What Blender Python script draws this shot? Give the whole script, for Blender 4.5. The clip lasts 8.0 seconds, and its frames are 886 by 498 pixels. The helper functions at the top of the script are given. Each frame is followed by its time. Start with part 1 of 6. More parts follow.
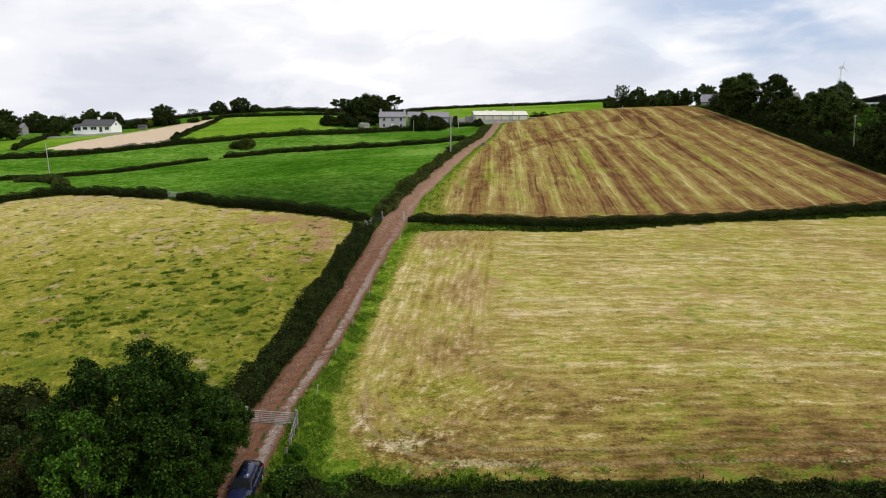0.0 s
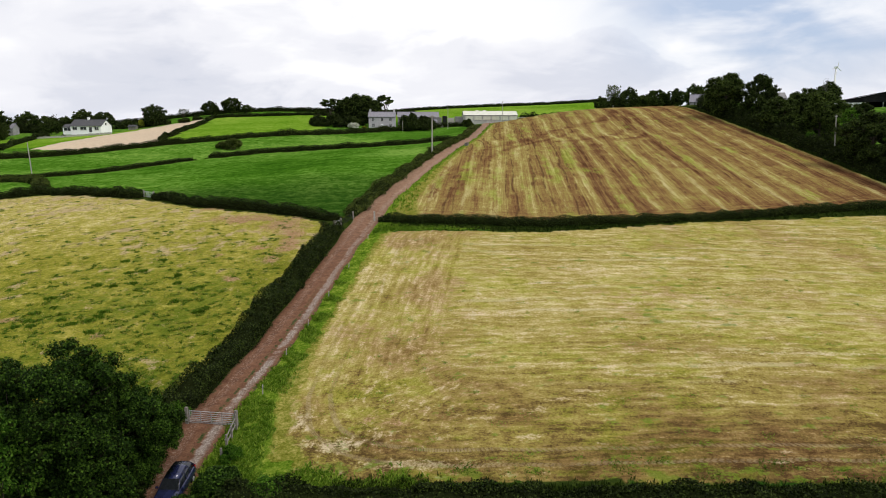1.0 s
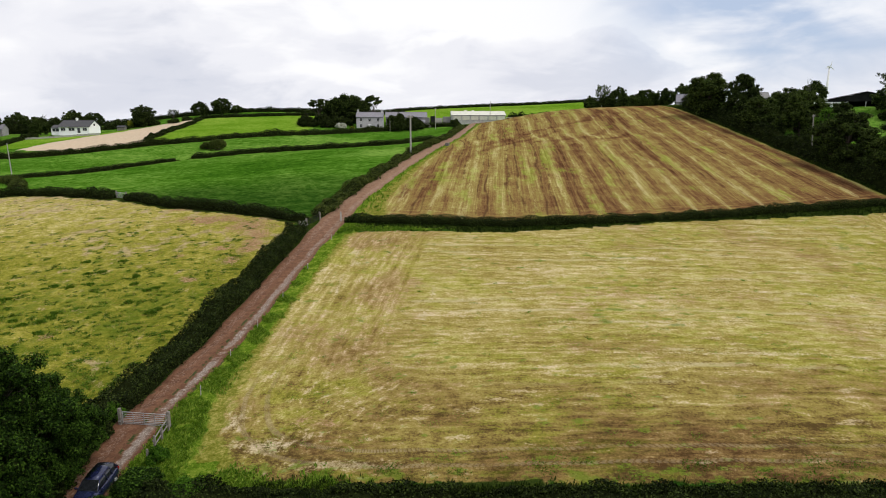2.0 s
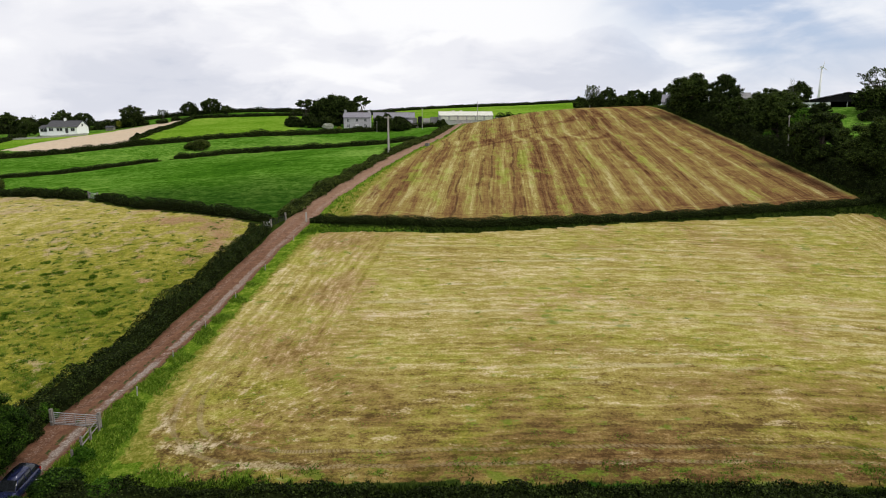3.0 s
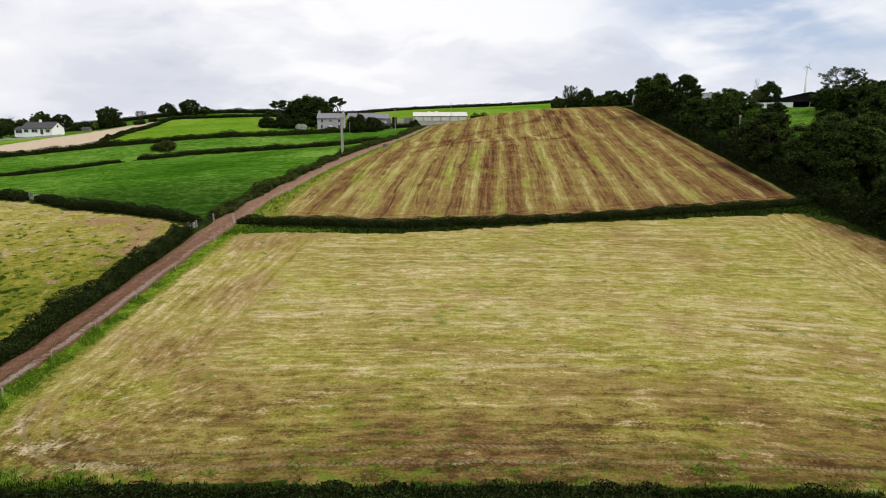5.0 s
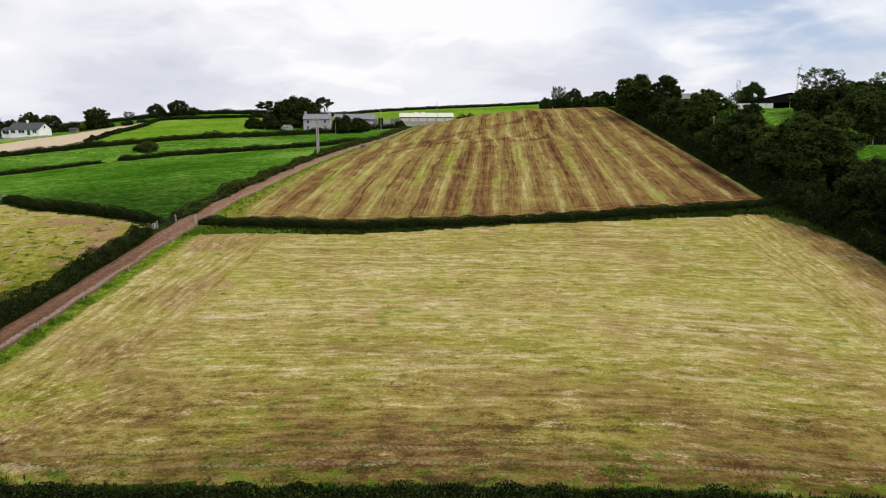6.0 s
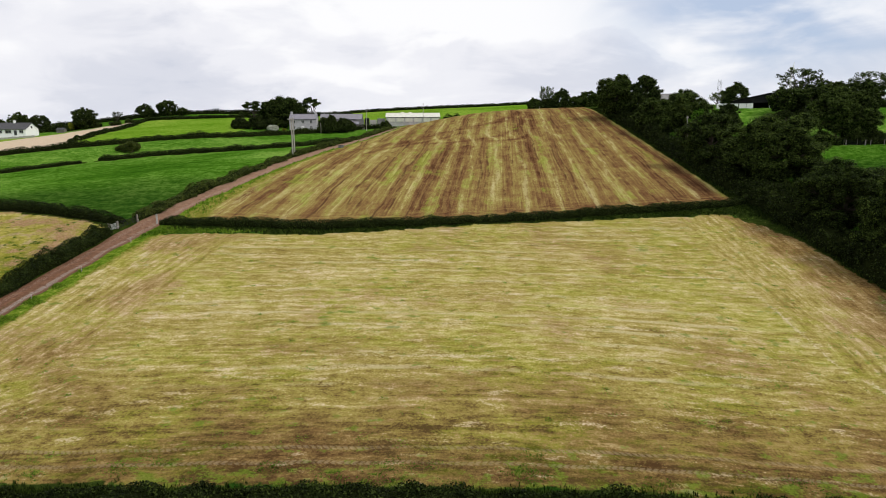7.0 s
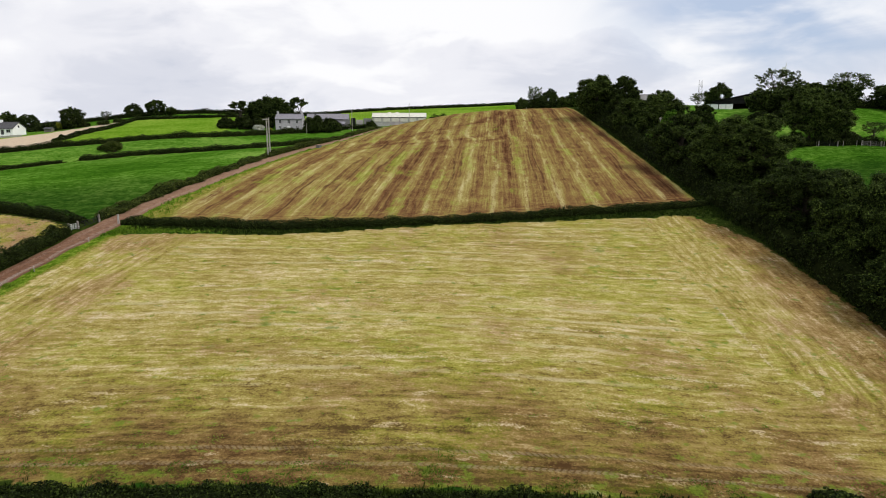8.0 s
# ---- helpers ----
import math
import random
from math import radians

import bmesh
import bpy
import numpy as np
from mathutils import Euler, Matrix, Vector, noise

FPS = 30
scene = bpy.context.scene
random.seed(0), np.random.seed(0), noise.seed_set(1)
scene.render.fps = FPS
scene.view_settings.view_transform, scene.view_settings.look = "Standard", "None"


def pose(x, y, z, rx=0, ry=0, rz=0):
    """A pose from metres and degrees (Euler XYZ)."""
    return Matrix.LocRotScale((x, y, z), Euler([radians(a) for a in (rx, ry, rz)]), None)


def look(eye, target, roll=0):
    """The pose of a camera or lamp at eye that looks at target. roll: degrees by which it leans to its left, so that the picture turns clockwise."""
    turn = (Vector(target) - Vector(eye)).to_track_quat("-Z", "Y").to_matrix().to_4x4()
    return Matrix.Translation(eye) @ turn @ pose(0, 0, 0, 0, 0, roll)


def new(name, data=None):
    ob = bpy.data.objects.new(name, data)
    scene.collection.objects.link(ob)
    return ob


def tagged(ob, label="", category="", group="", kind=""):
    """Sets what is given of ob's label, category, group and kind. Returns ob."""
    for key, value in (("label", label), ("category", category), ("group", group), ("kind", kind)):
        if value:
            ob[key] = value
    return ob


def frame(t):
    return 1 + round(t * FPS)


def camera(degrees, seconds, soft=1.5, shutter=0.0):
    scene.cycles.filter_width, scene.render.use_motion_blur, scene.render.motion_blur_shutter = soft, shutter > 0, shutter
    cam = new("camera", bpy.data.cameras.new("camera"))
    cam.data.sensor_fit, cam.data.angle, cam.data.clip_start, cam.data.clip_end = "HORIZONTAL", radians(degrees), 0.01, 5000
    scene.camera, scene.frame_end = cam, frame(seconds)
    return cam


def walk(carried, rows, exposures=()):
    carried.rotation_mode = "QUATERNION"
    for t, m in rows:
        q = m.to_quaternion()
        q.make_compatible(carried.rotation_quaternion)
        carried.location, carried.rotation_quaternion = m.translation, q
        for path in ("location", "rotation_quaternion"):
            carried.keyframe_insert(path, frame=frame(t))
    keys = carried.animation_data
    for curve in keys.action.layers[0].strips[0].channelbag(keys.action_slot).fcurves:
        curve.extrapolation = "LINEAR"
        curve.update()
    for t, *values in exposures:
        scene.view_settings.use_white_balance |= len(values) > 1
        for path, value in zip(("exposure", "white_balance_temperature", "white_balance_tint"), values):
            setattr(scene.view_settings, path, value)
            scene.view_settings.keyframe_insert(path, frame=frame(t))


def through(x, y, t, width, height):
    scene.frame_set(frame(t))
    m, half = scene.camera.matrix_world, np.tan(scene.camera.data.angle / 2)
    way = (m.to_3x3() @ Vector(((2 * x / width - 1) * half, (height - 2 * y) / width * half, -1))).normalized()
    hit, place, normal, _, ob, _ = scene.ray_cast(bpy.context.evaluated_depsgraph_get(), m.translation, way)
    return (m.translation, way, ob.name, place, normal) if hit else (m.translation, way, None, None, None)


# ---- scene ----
cam = camera(70.0, 8.0, soft=1.0)
PATH = [
    (0, (-0.257, -0.01, 21.878), (-0.255, 1.95, 21.48), 0.1),
    (0.5, (2.081, 0.105, 21.848), (2.083, 2.065, 21.451), 0.1),
    (1, (4.397, 0.191, 21.812), (4.398, 2.151, 21.415), 0.1),
    (1.5, (7.067, 0.209, 21.821), (7.067, 2.169, 21.424), 0.0),
    (3, (15.189, 0.061, 21.994), (15.189, 2.021, 21.597), -0.0),
    (3.5, (18.203, -0.042, 22.021), (18.202, 1.918, 21.625), -0.1),
    (4, (20.951, 0.004, 21.988), (20.95, 1.965, 21.592), -0.1),
    (4.5, (23.774, 0.075, 21.966), (23.772, 2.036, 21.57), -0.1),
    (6, (32.827, 0.048, 21.999), (32.824, 2.009, 21.606), -0.1),
    (6.5, (35.797, 0.017, 22.011), (35.793, 1.978, 21.618), -0.1),
    (7, (39.002, -0.037, 22.032), (38.998, 1.924, 21.639), -0.1),
    (7.5, (42.01, -0.102, 22.094), (42.005, 1.858, 21.701), -0.1),
    (8, (45.29, -0.24, 22.201), (45.285, 1.721, 21.807), -0.0),
]
walk(cam, [(t, look(eye, target, roll)) for t, eye, target, roll in PATH], [(0.0, 0.0), (1.5, -0.02), (3.0, -0.06), (8.0, -0.06)])

# ---- world and sun ----
class Tree_of_nodes:
    """Short names for the few nodes that the materials use."""

    def __init__(self, tree):
        self.t = tree

    def node(self, kind):
        return self.t.nodes.new(kind)

    def put(self, socket, value):
        if isinstance(value, bpy.types.NodeSocket):
            self.t.links.new(value, socket)
        elif isinstance(value, (tuple, list)) and len(value) == 3 and socket.type == "RGBA":
            socket.default_value = (*value, 1)
        else:
            socket.default_value = value

    def attr(self, name):
        n = self.node("ShaderNodeAttribute")
        n.attribute_name = name
        return n.outputs["Fac"]

    def place(self):
        return self.node("ShaderNodeTexCoord").outputs["Object"]

    def scaled(self, vec, sx, sy, sz):
        n = self.node("ShaderNodeVectorMath")
        n.operation = "MULTIPLY"
        self.put(n.inputs[0], vec)
        n.inputs[1].default_value = (sx, sy, sz)
        return n.outputs[0]

    def join(self, x, y, z):
        n = self.node("ShaderNodeCombineXYZ")
        for s, v in zip(n.inputs, (x, y, z)):
            self.put(s, v)
        return n.outputs[0]

    def noise(self, vec, scale, detail=3.0, rough=0.55, warp=0.0):
        n = self.node("ShaderNodeTexNoise")
        self.put(n.inputs["Vector"], vec)
        n.inputs["Scale"].default_value, n.inputs["Detail"].default_value = scale, detail
        n.inputs["Roughness"].default_value, n.inputs["Distortion"].default_value = rough, warp
        return n.outputs["Fac"]

    def ramp(self, fac, stops, ease=False):
        n = self.node("ShaderNodeValToRGB")
        if ease:
            n.color_ramp.interpolation = "EASE"
        els = n.color_ramp.elements
        while len(els) < len(stops):
            els.new(0.5)
        for e, (p, c) in zip(els, stops):
            e.position = p
            e.color = (*c, 1) if isinstance(c, tuple) else (c, c, c, 1)
        self.put(n.inputs[0], fac)
        return n.outputs[0]

    def mix(self, fac, a, b, how="MIX"):
        n = self.node("ShaderNodeMix")
        n.data_type, n.blend_type = "RGBA", how
        self.put(n.inputs["Factor"], fac)
        self.put(n.inputs[6], a)
        self.put(n.inputs[7], b)
        return n.outputs[2]

    def calc(self, how, a, b=0.0, clamp=False):
        n = self.node("ShaderNodeMath")
        n.operation, n.use_clamp = how, clamp
        self.put(n.inputs[0], a)
        self.put(n.inputs[1], b)
        return n.outputs[0]

    def step(self, fac, lo, hi):
        n = self.node("ShaderNodeMapRange")
        n.interpolation_type = "SMOOTHSTEP"
        self.put(n.inputs[0], fac)
        n.inputs[1].default_value, n.inputs[2].default_value = lo, hi
        return n.outputs[0]

    def bump(self, height, strength, distance):
        n = self.node("ShaderNodeBump")
        n.inputs["Strength"].default_value, n.inputs["Distance"].default_value = strength, distance
        self.put(n.inputs["Height"], height)
        return n.outputs[0]

    def chance(self):
        return self.node("ShaderNodeObjectInfo").outputs["Random"]

    def island(self):
        return self.node("ShaderNodeNewGeometry").outputs["Random Per Island"]


SUN_ELEVATION, SUN_AZIMUTH = 52.0, 118.0  # azimuth: degrees from +y towards +x
world = bpy.data.worlds.new("overcast_sky")
scene.world = world
world.use_nodes = True
w = Tree_of_nodes(world.node_tree)
world.node_tree.nodes.clear()
sky = w.node("ShaderNodeTexSky")
sky.sky_type, sky.sun_disc = "NISHITA", False
sky.sun_elevation, sky.sun_rotation = radians(SUN_ELEVATION), radians(SUN_AZIMUTH)
way = w.node("ShaderNodeTexCoord").outputs["Generated"]
parts = w.node("ShaderNodeSeparateXYZ")
w.put(parts.inputs[0], way)
up = w.calc("MAXIMUM", parts.outputs[2], 0.0)
# cloud layers lie on a plane overhead, so that they flatten towards the horizon
flat = w.calc("ADD", up, 0.30)
plane = w.join(w.calc("DIVIDE", parts.outputs[0], flat), w.calc("DIVIDE", parts.outputs[1], flat), w.calc("MULTIPLY", up, 1.5))
sheet = w.noise(plane, 0.85, 4, 0.5, 0.6)
folds = w.noise(plane, 2.4, 5, 0.5, 0.6)
puffs = w.noise(w.scaled(way, 1.0, 1.0, 2.6), 6.5, 5, 0.52, 0.4)
# the cover's large masses to the north, by bearing and height over the horizon
north = w.calc("MAXIMUM", parts.outputs[1], 0.15)
bearing = w.calc("ADD", w.calc("DIVIDE", parts.outputs[0], north), w.calc("MULTIPLY", w.calc("SUBTRACT", puffs, 0.5), 0.22))
rise = w.calc("ADD", w.calc("DIVIDE", parts.outputs[2], north), w.calc("MULTIPLY", w.calc("SUBTRACT", folds, 0.5), 0.06))


def mass(b0, r0, wide, tall, amount, bow=0.0):
    """A soft cloud mass; bow: how far its ends droop."""
    db = w.calc("SUBTRACT", bearing, b0)
    sag = w.calc("MULTIPLY", w.calc("MULTIPLY", db, db), bow)
    dr = w.calc("DIVIDE", w.calc("ADD", w.calc("SUBTRACT", rise, r0), sag), tall)
    db = w.calc("DIVIDE", db, wide)
    q = w.calc("ADD", w.calc("MULTIPLY", db, db), w.calc("MULTIPLY", dr, dr))
    return w.calc("MULTIPLY", w.calc("POWER", 2.718, w.calc("MULTIPLY", q, -1.0)), amount)


tone = w.calc("ADD", 0.62, w.calc("ADD", w.calc("MULTIPLY", w.calc("SUBTRACT", sheet, 0.5), 0.35), w.calc("ADD", w.calc("MULTIPLY", w.calc("SUBTRACT", folds, 0.5), 0.50), w.calc("MULTIPLY", w.calc("SUBTRACT", puffs, 0.5), 0.80))))
for spec in ((-0.06, 0.19, 0.40, 0.075, 0.40), (-0.66, 0.085, 0.10, 0.05, 0.20), (-0.42, 0.055, 0.22, 0.045, -0.26), (-0.47, 0.155, 0.16, 0.022, -0.14), (-0.10, 0.075, 0.14, 0.022, 0.16),
             (0.16, 0.075, 0.30, 0.045, -0.14), (0.15, 0.154, 0.19, 0.014, 0.46, 1.1), (0.62, 0.185, 0.14, 0.05, 0.30), (0.40, 0.10, 0.10, 0.02, 0.16), (-0.25, 0.012, 0.5, 0.02, -0.08)):
    tone = w.calc("ADD", tone, mass(*spec))
cloud = w.ramp(tone, [(0.18, (0.60, 0.64, 0.75)), (0.42, (0.745, 0.765, 0.85)), (0.64, (0.905, 0.91, 0.965)), (0.86, (1.03, 1.03, 1.05))], ease=True)
# thin blue where the cover opens to the east
gap = w.calc("ADD", mass(0.50, 0.12, 0.20, 0.075, 1.25), mass(0.38, 0.175, 0.14, 0.04, 0.95))
gap = w.calc("MULTIPLY", gap, w.step(w.calc("ADD", w.calc("MULTIPLY", folds, 0.5), w.calc("MULTIPLY", puffs, 0.5)), 0.72, 0.34), clamp=True)
blue = w.mix(1.0, sky.outputs[0], (0.10, 0.10, 0.10), "MULTIPLY")
veil = w.mix(0.2, (0.55, 0.655, 0.86), blue)
colour = w.mix(gap, cloud, veil)
back = w.node("ShaderNodeBackground")
w.put(back.inputs[0], colour)
back.inputs[1].default_value = 1.0
w.put(w.node("ShaderNodeOutputWorld").inputs[0], back.outputs[0])

sun = new("sun", bpy.data.lights.new("sun", "SUN"))
sun.data.energy, sun.data.angle, sun.data.color = 1.95, radians(12), (1.0, 0.94, 0.85)
az, el = radians(SUN_AZIMUTH), radians(SUN_ELEVATION)
sun.matrix_world = look((0, 0, 0), (-math.sin(az) * math.cos(el), -math.cos(az) * math.cos(el), -math.sin(el)))

# ---- materials ----


def material(name, rough=0.8, metal=0.0):
    m = bpy.data.materials.new(name)
    m.use_nodes = True
    k = Tree_of_nodes(m.node_tree)
    b = m.node_tree.nodes["Principled BSDF"]
    b.inputs["Roughness"].default_value, b.inputs["Metallic"].default_value = rough, metal
    b.inputs["Specular IOR Level"].default_value = 0.3
    return m, k, b.inputs


def plain(name, a, b, scale=3.0, rough=0.7, metal=0.0, relief=0.0):
    """Two tones mixed by coarse and fine noise."""
    m, k, p = material(name, rough, metal)
    if rough > 0.84:
        p["Specular IOR Level"].default_value = 0.0
    v = k.place()
    f = k.calc("ADD", k.calc("MULTIPLY", k.noise(v, scale, 4), 0.6), k.calc("MULTIPLY", k.noise(v, scale * 7, 3), 0.4))
    k.put(p["Base Color"], k.mix(k.step(f, 0.35, 0.65), a, b))
    if relief:
        k.put(p["Normal"], k.bump(k.noise(v, scale * 7, 4), 0.6, relief))
    return m


def leafy(name, dark, mid, light, through=0.3):
    m, k, p = material(name, 0.6)
    p["Specular IOR Level"].default_value = 0.04
    f = k.calc("ADD", k.calc("MULTIPLY", k.island(), 0.55), k.calc("MULTIPLY", k.noise(k.place(), 0.6, 3), 0.45))
    f = k.calc("ADD", f, k.calc("MULTIPLY", k.calc("SUBTRACT", k.chance(), 0.5), 0.16))
    col = k.ramp(f, [(0.2, dark), (0.5, mid), (0.85, light)])
    k.put(p["Base Color"], col)
    out = m.node_tree.nodes["Material Output"]
    thin = k.node("ShaderNodeBsdfTranslucent")
    k.put(thin.inputs[0], k.mix(1.0, col, (1.0, 1.25, 0.6), "MULTIPLY"))
    add = k.node("ShaderNodeMixShader")
    add.inputs[0].default_value = through
    k.put(add.inputs[1], m.node_tree.nodes["Principled BSDF"].outputs[0])
    k.put(add.inputs[2], thin.outputs[0])
    k.put(out.inputs[0], add.outputs[0])
    return m


LEAF_TREE = leafy("tree_leaf", (0.008, 0.012, 0.004), (0.029, 0.046, 0.010), (0.128, 0.180, 0.036), 0.14)
LEAF_ASH = leafy("ash_leaf", (0.004, 0.010, 0.002), (0.014, 0.034, 0.004), (0.072, 0.142, 0.016), 0.10)
LEAF_YOUNG = leafy("young_ash_leaf", (0.010, 0.030, 0.003), (0.034, 0.090, 0.008), (0.120, 0.225, 0.024), 0.15)
LEAF_HEDGE = leafy("hedge_leaf", (0.005, 0.008, 0.002), (0.014, 0.022, 0.005), (0.066, 0.096, 0.019), 0.12)
LEAF_FRESH = leafy("fresh_leaf", (0.02, 0.055, 0.005), (0.05, 0.125, 0.010), (0.13, 0.25, 0.025), 0.2)
LEAF_BANK = leafy("bank_leaf", (0.014, 0.023, 0.005), (0.036, 0.053, 0.010), (0.105, 0.125, 0.026), 0.15)
LEAF_BROWN = leafy("brown_shrub_leaf", (0.016, 0.014, 0.005), (0.045, 0.040, 0.013), (0.10, 0.088, 0.030))
LEAF_PALE = leafy("pale_blossom", (0.35, 0.35, 0.31), (0.5, 0.5, 0.45), (0.62, 0.62, 0.57), 0.15)
LEAF_GOLD = leafy("yellow_shrub_leaf", (0.10, 0.12, 0.012), (0.2, 0.22, 0.02), (0.3, 0.3, 0.04))
# near-black green that paints the shade inside the hedges
HEDGE_INNER = plain("hedge_inner_shade", (0.007, 0.010, 0.003), (0.018, 0.024, 0.007), 2.0, 0.95)
BARK = plain("bark", (0.045, 0.036, 0.028), (0.10, 0.085, 0.07), 3.0, 0.9, relief=0.02)
# near-black tone that paints the shade inside crowns and bushes
SHADE = plain("inner_crown_shade", (0.006, 0.010, 0.003), (0.016, 0.024, 0.006), 1.5, 0.95)
BLADE = leafy("grass_blade", (0.034, 0.085, 0.006), (0.105, 0.198, 0.014), (0.27, 0.345, 0.048))
# blades darkened in colour for the shade at hedge feet and under the belt
BLADE_DARK = leafy("shaded_blade", (0.008, 0.015, 0.003), (0.019, 0.032, 0.006), (0.060, 0.085, 0.015))
BLADE_NEW = leafy("regrowth_blade", (0.050, 0.120, 0.008), (0.110, 0.215, 0.014), (0.23, 0.33, 0.035))
BLADE_DEEP = leafy("bank_blade", (0.008, 0.016, 0.003), (0.020, 0.036, 0.005), (0.066, 0.098, 0.014))
BLADE_DRY = leafy("dry_grass_blade", (0.17, 0.145, 0.04), (0.28, 0.24, 0.07), (0.44, 0.37, 0.17))
BLADE_MID = leafy("clump_blade", (0.034, 0.076, 0.006), (0.066, 0.130, 0.011), (0.14, 0.205, 0.022))

# ---- the lie of the land ----
# heights every 50 m: rows from y = 0 to 450, columns from x = -200 to 200
LAND = np.array([
    [2.0, -3.2, -6.4, -8.0, -4.7, -6.2, -8.2, -7.3, -0.6],
    [2.2, 1.1, -4.4, -2.8, -2.0, 2.1, -8.6, 2.2, 11.2],
    [3.7, 1.7, -3.0, 8.3, 6.8, 5.0, 5.6, 9.6, 16.8],
    [4.8, 7.0, 8.4, 8.6, 15.9, 11.7, 14.4, 17.7, 16.6],
    [8.1, 10.0, 5.1, 11.6, 16.1, 19.8, 21.1, 36.9, 22.6],
    [9.3, 13.8, 18.7, 18.3, 10.6, 31.9, 28.9, 31.8, 29.4],
    [13.7, 15.6, 18.8, 23.3, 21.1, 19.6, 26.8, 30.7, 34.4],
    [16.4, 23.0, 30.6, 26.3, 24.9, 26.7, 30.0, 32.6, 36.4],
    [18.0, 23.1, 25.7, 26.3, 28.6, 30.4, 32.9, 36.0, 39.0],
    [16.5, 20.5, 21.8, 24.1, 30.9, 32.0, 34.0, 38.4, 42.1],
])


def spline(u):
    i = np.floor(u).astype(int)
    f = u - i
    return i, ((1 - f) ** 3 / 6, (3 * f**3 - 6 * f * f + 4) / 6, (-3 * f**3 + 3 * f * f + 3 * f + 1) / 6, f**3 / 6)


def ease(a, lo, hi):
    t = np.clip((a - lo) / (hi - lo), 0, 1)
    return t * t * (3 - 2 * t)


def land(x, y):
    """The ground's height at x, y (numbers or arrays)."""
    x, y = np.asarray(x, float), np.asarray(y, float)
    i, wx = spline(np.clip((x + 200) / 50, 0, 8))
    j, wy = spline(np.clip(y / 50, 0, 9))
    z = 0
    for a in range(4):
        for b in range(4):
            z = z + wx[a] * wy[b] * LAND[np.clip(j + b - 1, 0, 9), np.clip(i + a - 1, 0, 8)]
    z = z - 4.2 * np.exp(-(((x - 90) / 38) ** 2) - ((y - 298) / 30) ** 2)  # the hollow behind the brow
    flat = ease(x, 110, 124) * (1 - ease(x, 160, 184)) * ease(y, 172, 190) * (1 - ease(y, 250, 310))  # the barn's level yard
    z = z - flat * np.maximum(0, z - 25.9)
    z = z - ease(x, 108, 128) * ease(y, 215, 262) * np.maximum(0, z - 29.5)
    far = ease(np.hypot(x, y - 200), 420, 1500)
    z = z * (1 - far) + 6.0 * far
    small = 0.05 * np.sin(x * 0.9 + 1.3 * np.sin(y * 0.31)) + 0.05 * np.sin(y * 0.83 + 1.1 * np.sin(x * 0.37 + 2))
    return z + small * (1 - far)


def ground_at(x, y):
    return float(land(x, y))


def mesh_of(name, verts, faces, mats, smooth=False):
    """A mesh from arrays: verts (n, 3), faces (m, k) of one k."""
    me = bpy.data.meshes.new(name)
    verts, faces = np.asarray(verts, np.float32), np.asarray(faces, np.int32)
    m, k = faces.shape
    me.vertices.add(len(verts))
    me.vertices.foreach_set("co", verts.ravel())
    me.loops.add(m * k)
    me.loops.foreach_set("vertex_index", faces.ravel())
    me.polygons.add(m)
    me.polygons.foreach_set("loop_start", np.arange(0, m * k, k, dtype=np.int32))
    if smooth:
        me.polygons.foreach_set("use_smooth", np.ones(m, bool))
    for a in mats if isinstance(mats, (list, tuple)) else (mats,):
        me.materials.append(a)
    me.update(calc_edges=True)
    return me


def give(me, name, values):
    me.attributes.new(name, "FLOAT", "POINT").data.foreach_set("value", np.asarray(values, np.float32))


def grid_faces(nu, nv, wrap=False):
    """Quads between nu rows of nv points."""
    a = np.arange((nu - 1) * nv).reshape(nu - 1, nv)
    if not wrap:
        b, c = a[:, :-1], a[:, 1:]
    else:
        b, c = a, np.roll(a, -1, 1)
    return np.stack([b, c, c + nv, b + nv], -1).reshape(-1, 4)


def resample(line, step):
    p = np.array(line, float)
    s = np.r_[0, np.cumsum(np.hypot(*np.diff(p, axis=0).T))]
    t = np.linspace(0, s[-1], max(2, int(s[-1] / step) + 1))
    q = np.stack([np.interp(t, s, p[:, 0]), np.interp(t, s, p[:, 1])], 1)
    for _ in range(int(3 / step) + 1):
        q[1:-1] = (q[:-2] + 2 * q[1:-1] + q[2:]) / 4
    return q


def inside(poly, x, y):
    """Whether points lie in a polygon."""
    hit = np.zeros(x.shape, bool)
    p = np.array(poly, float)
    for (ax, ay), (bx, by) in zip(p, np.roll(p, -1, 0)):
        cross = (ay > y) != (by > y)
        hit ^= cross & (x < (bx - ax) * (y - ay) / (by - ay + 1e-12) + ax)
    return hit


def from_line(line, x, y):
    """The distance from a polyline."""
    best = np.full(x.shape, 1e9)
    for (ax, ay), (bx, by) in zip(line[:-1], line[1:]):
        dx, dy = bx - ax, by - ay
        t = np.clip(((x - ax) * dx + (y - ay) * dy) / (dx * dx + dy * dy), 0, 1)
        best = np.minimum(best, np.hypot(x - ax - t * dx, y - ay - t * dy))
    return best


# lines of the plan
ROAD = [(-14.6, -60), (-14.6, 20), (-14.4, 40), (-14.2, 48), (-13.3, 53), (-12.1, 60), (-11, 70), (-9.4, 85), (-7.6, 99), (-6.0, 110), (-3.5, 121), (2.9, 150), (13.1, 200), (22, 266), (25, 284), (22, 300)]
MID_HEDGE = [(-5.7, 98.4), (6, 98.2), (19, 97.2), (38, 100.4), (60, 106), (80, 110.2), (92.5, 112.5)]
TOP_LEFT = [(-11.6, 98.9), (-14.6, 99.6), (-26, 105), (-37, 109), (-50.3, 119.6)]
TOP_LEFT_FAR = [(-53.2, 121.2), (-69, 131.6), (-83, 137.2), (-91, 133), (-100, 122), (-118, 104), (-150, 90)]
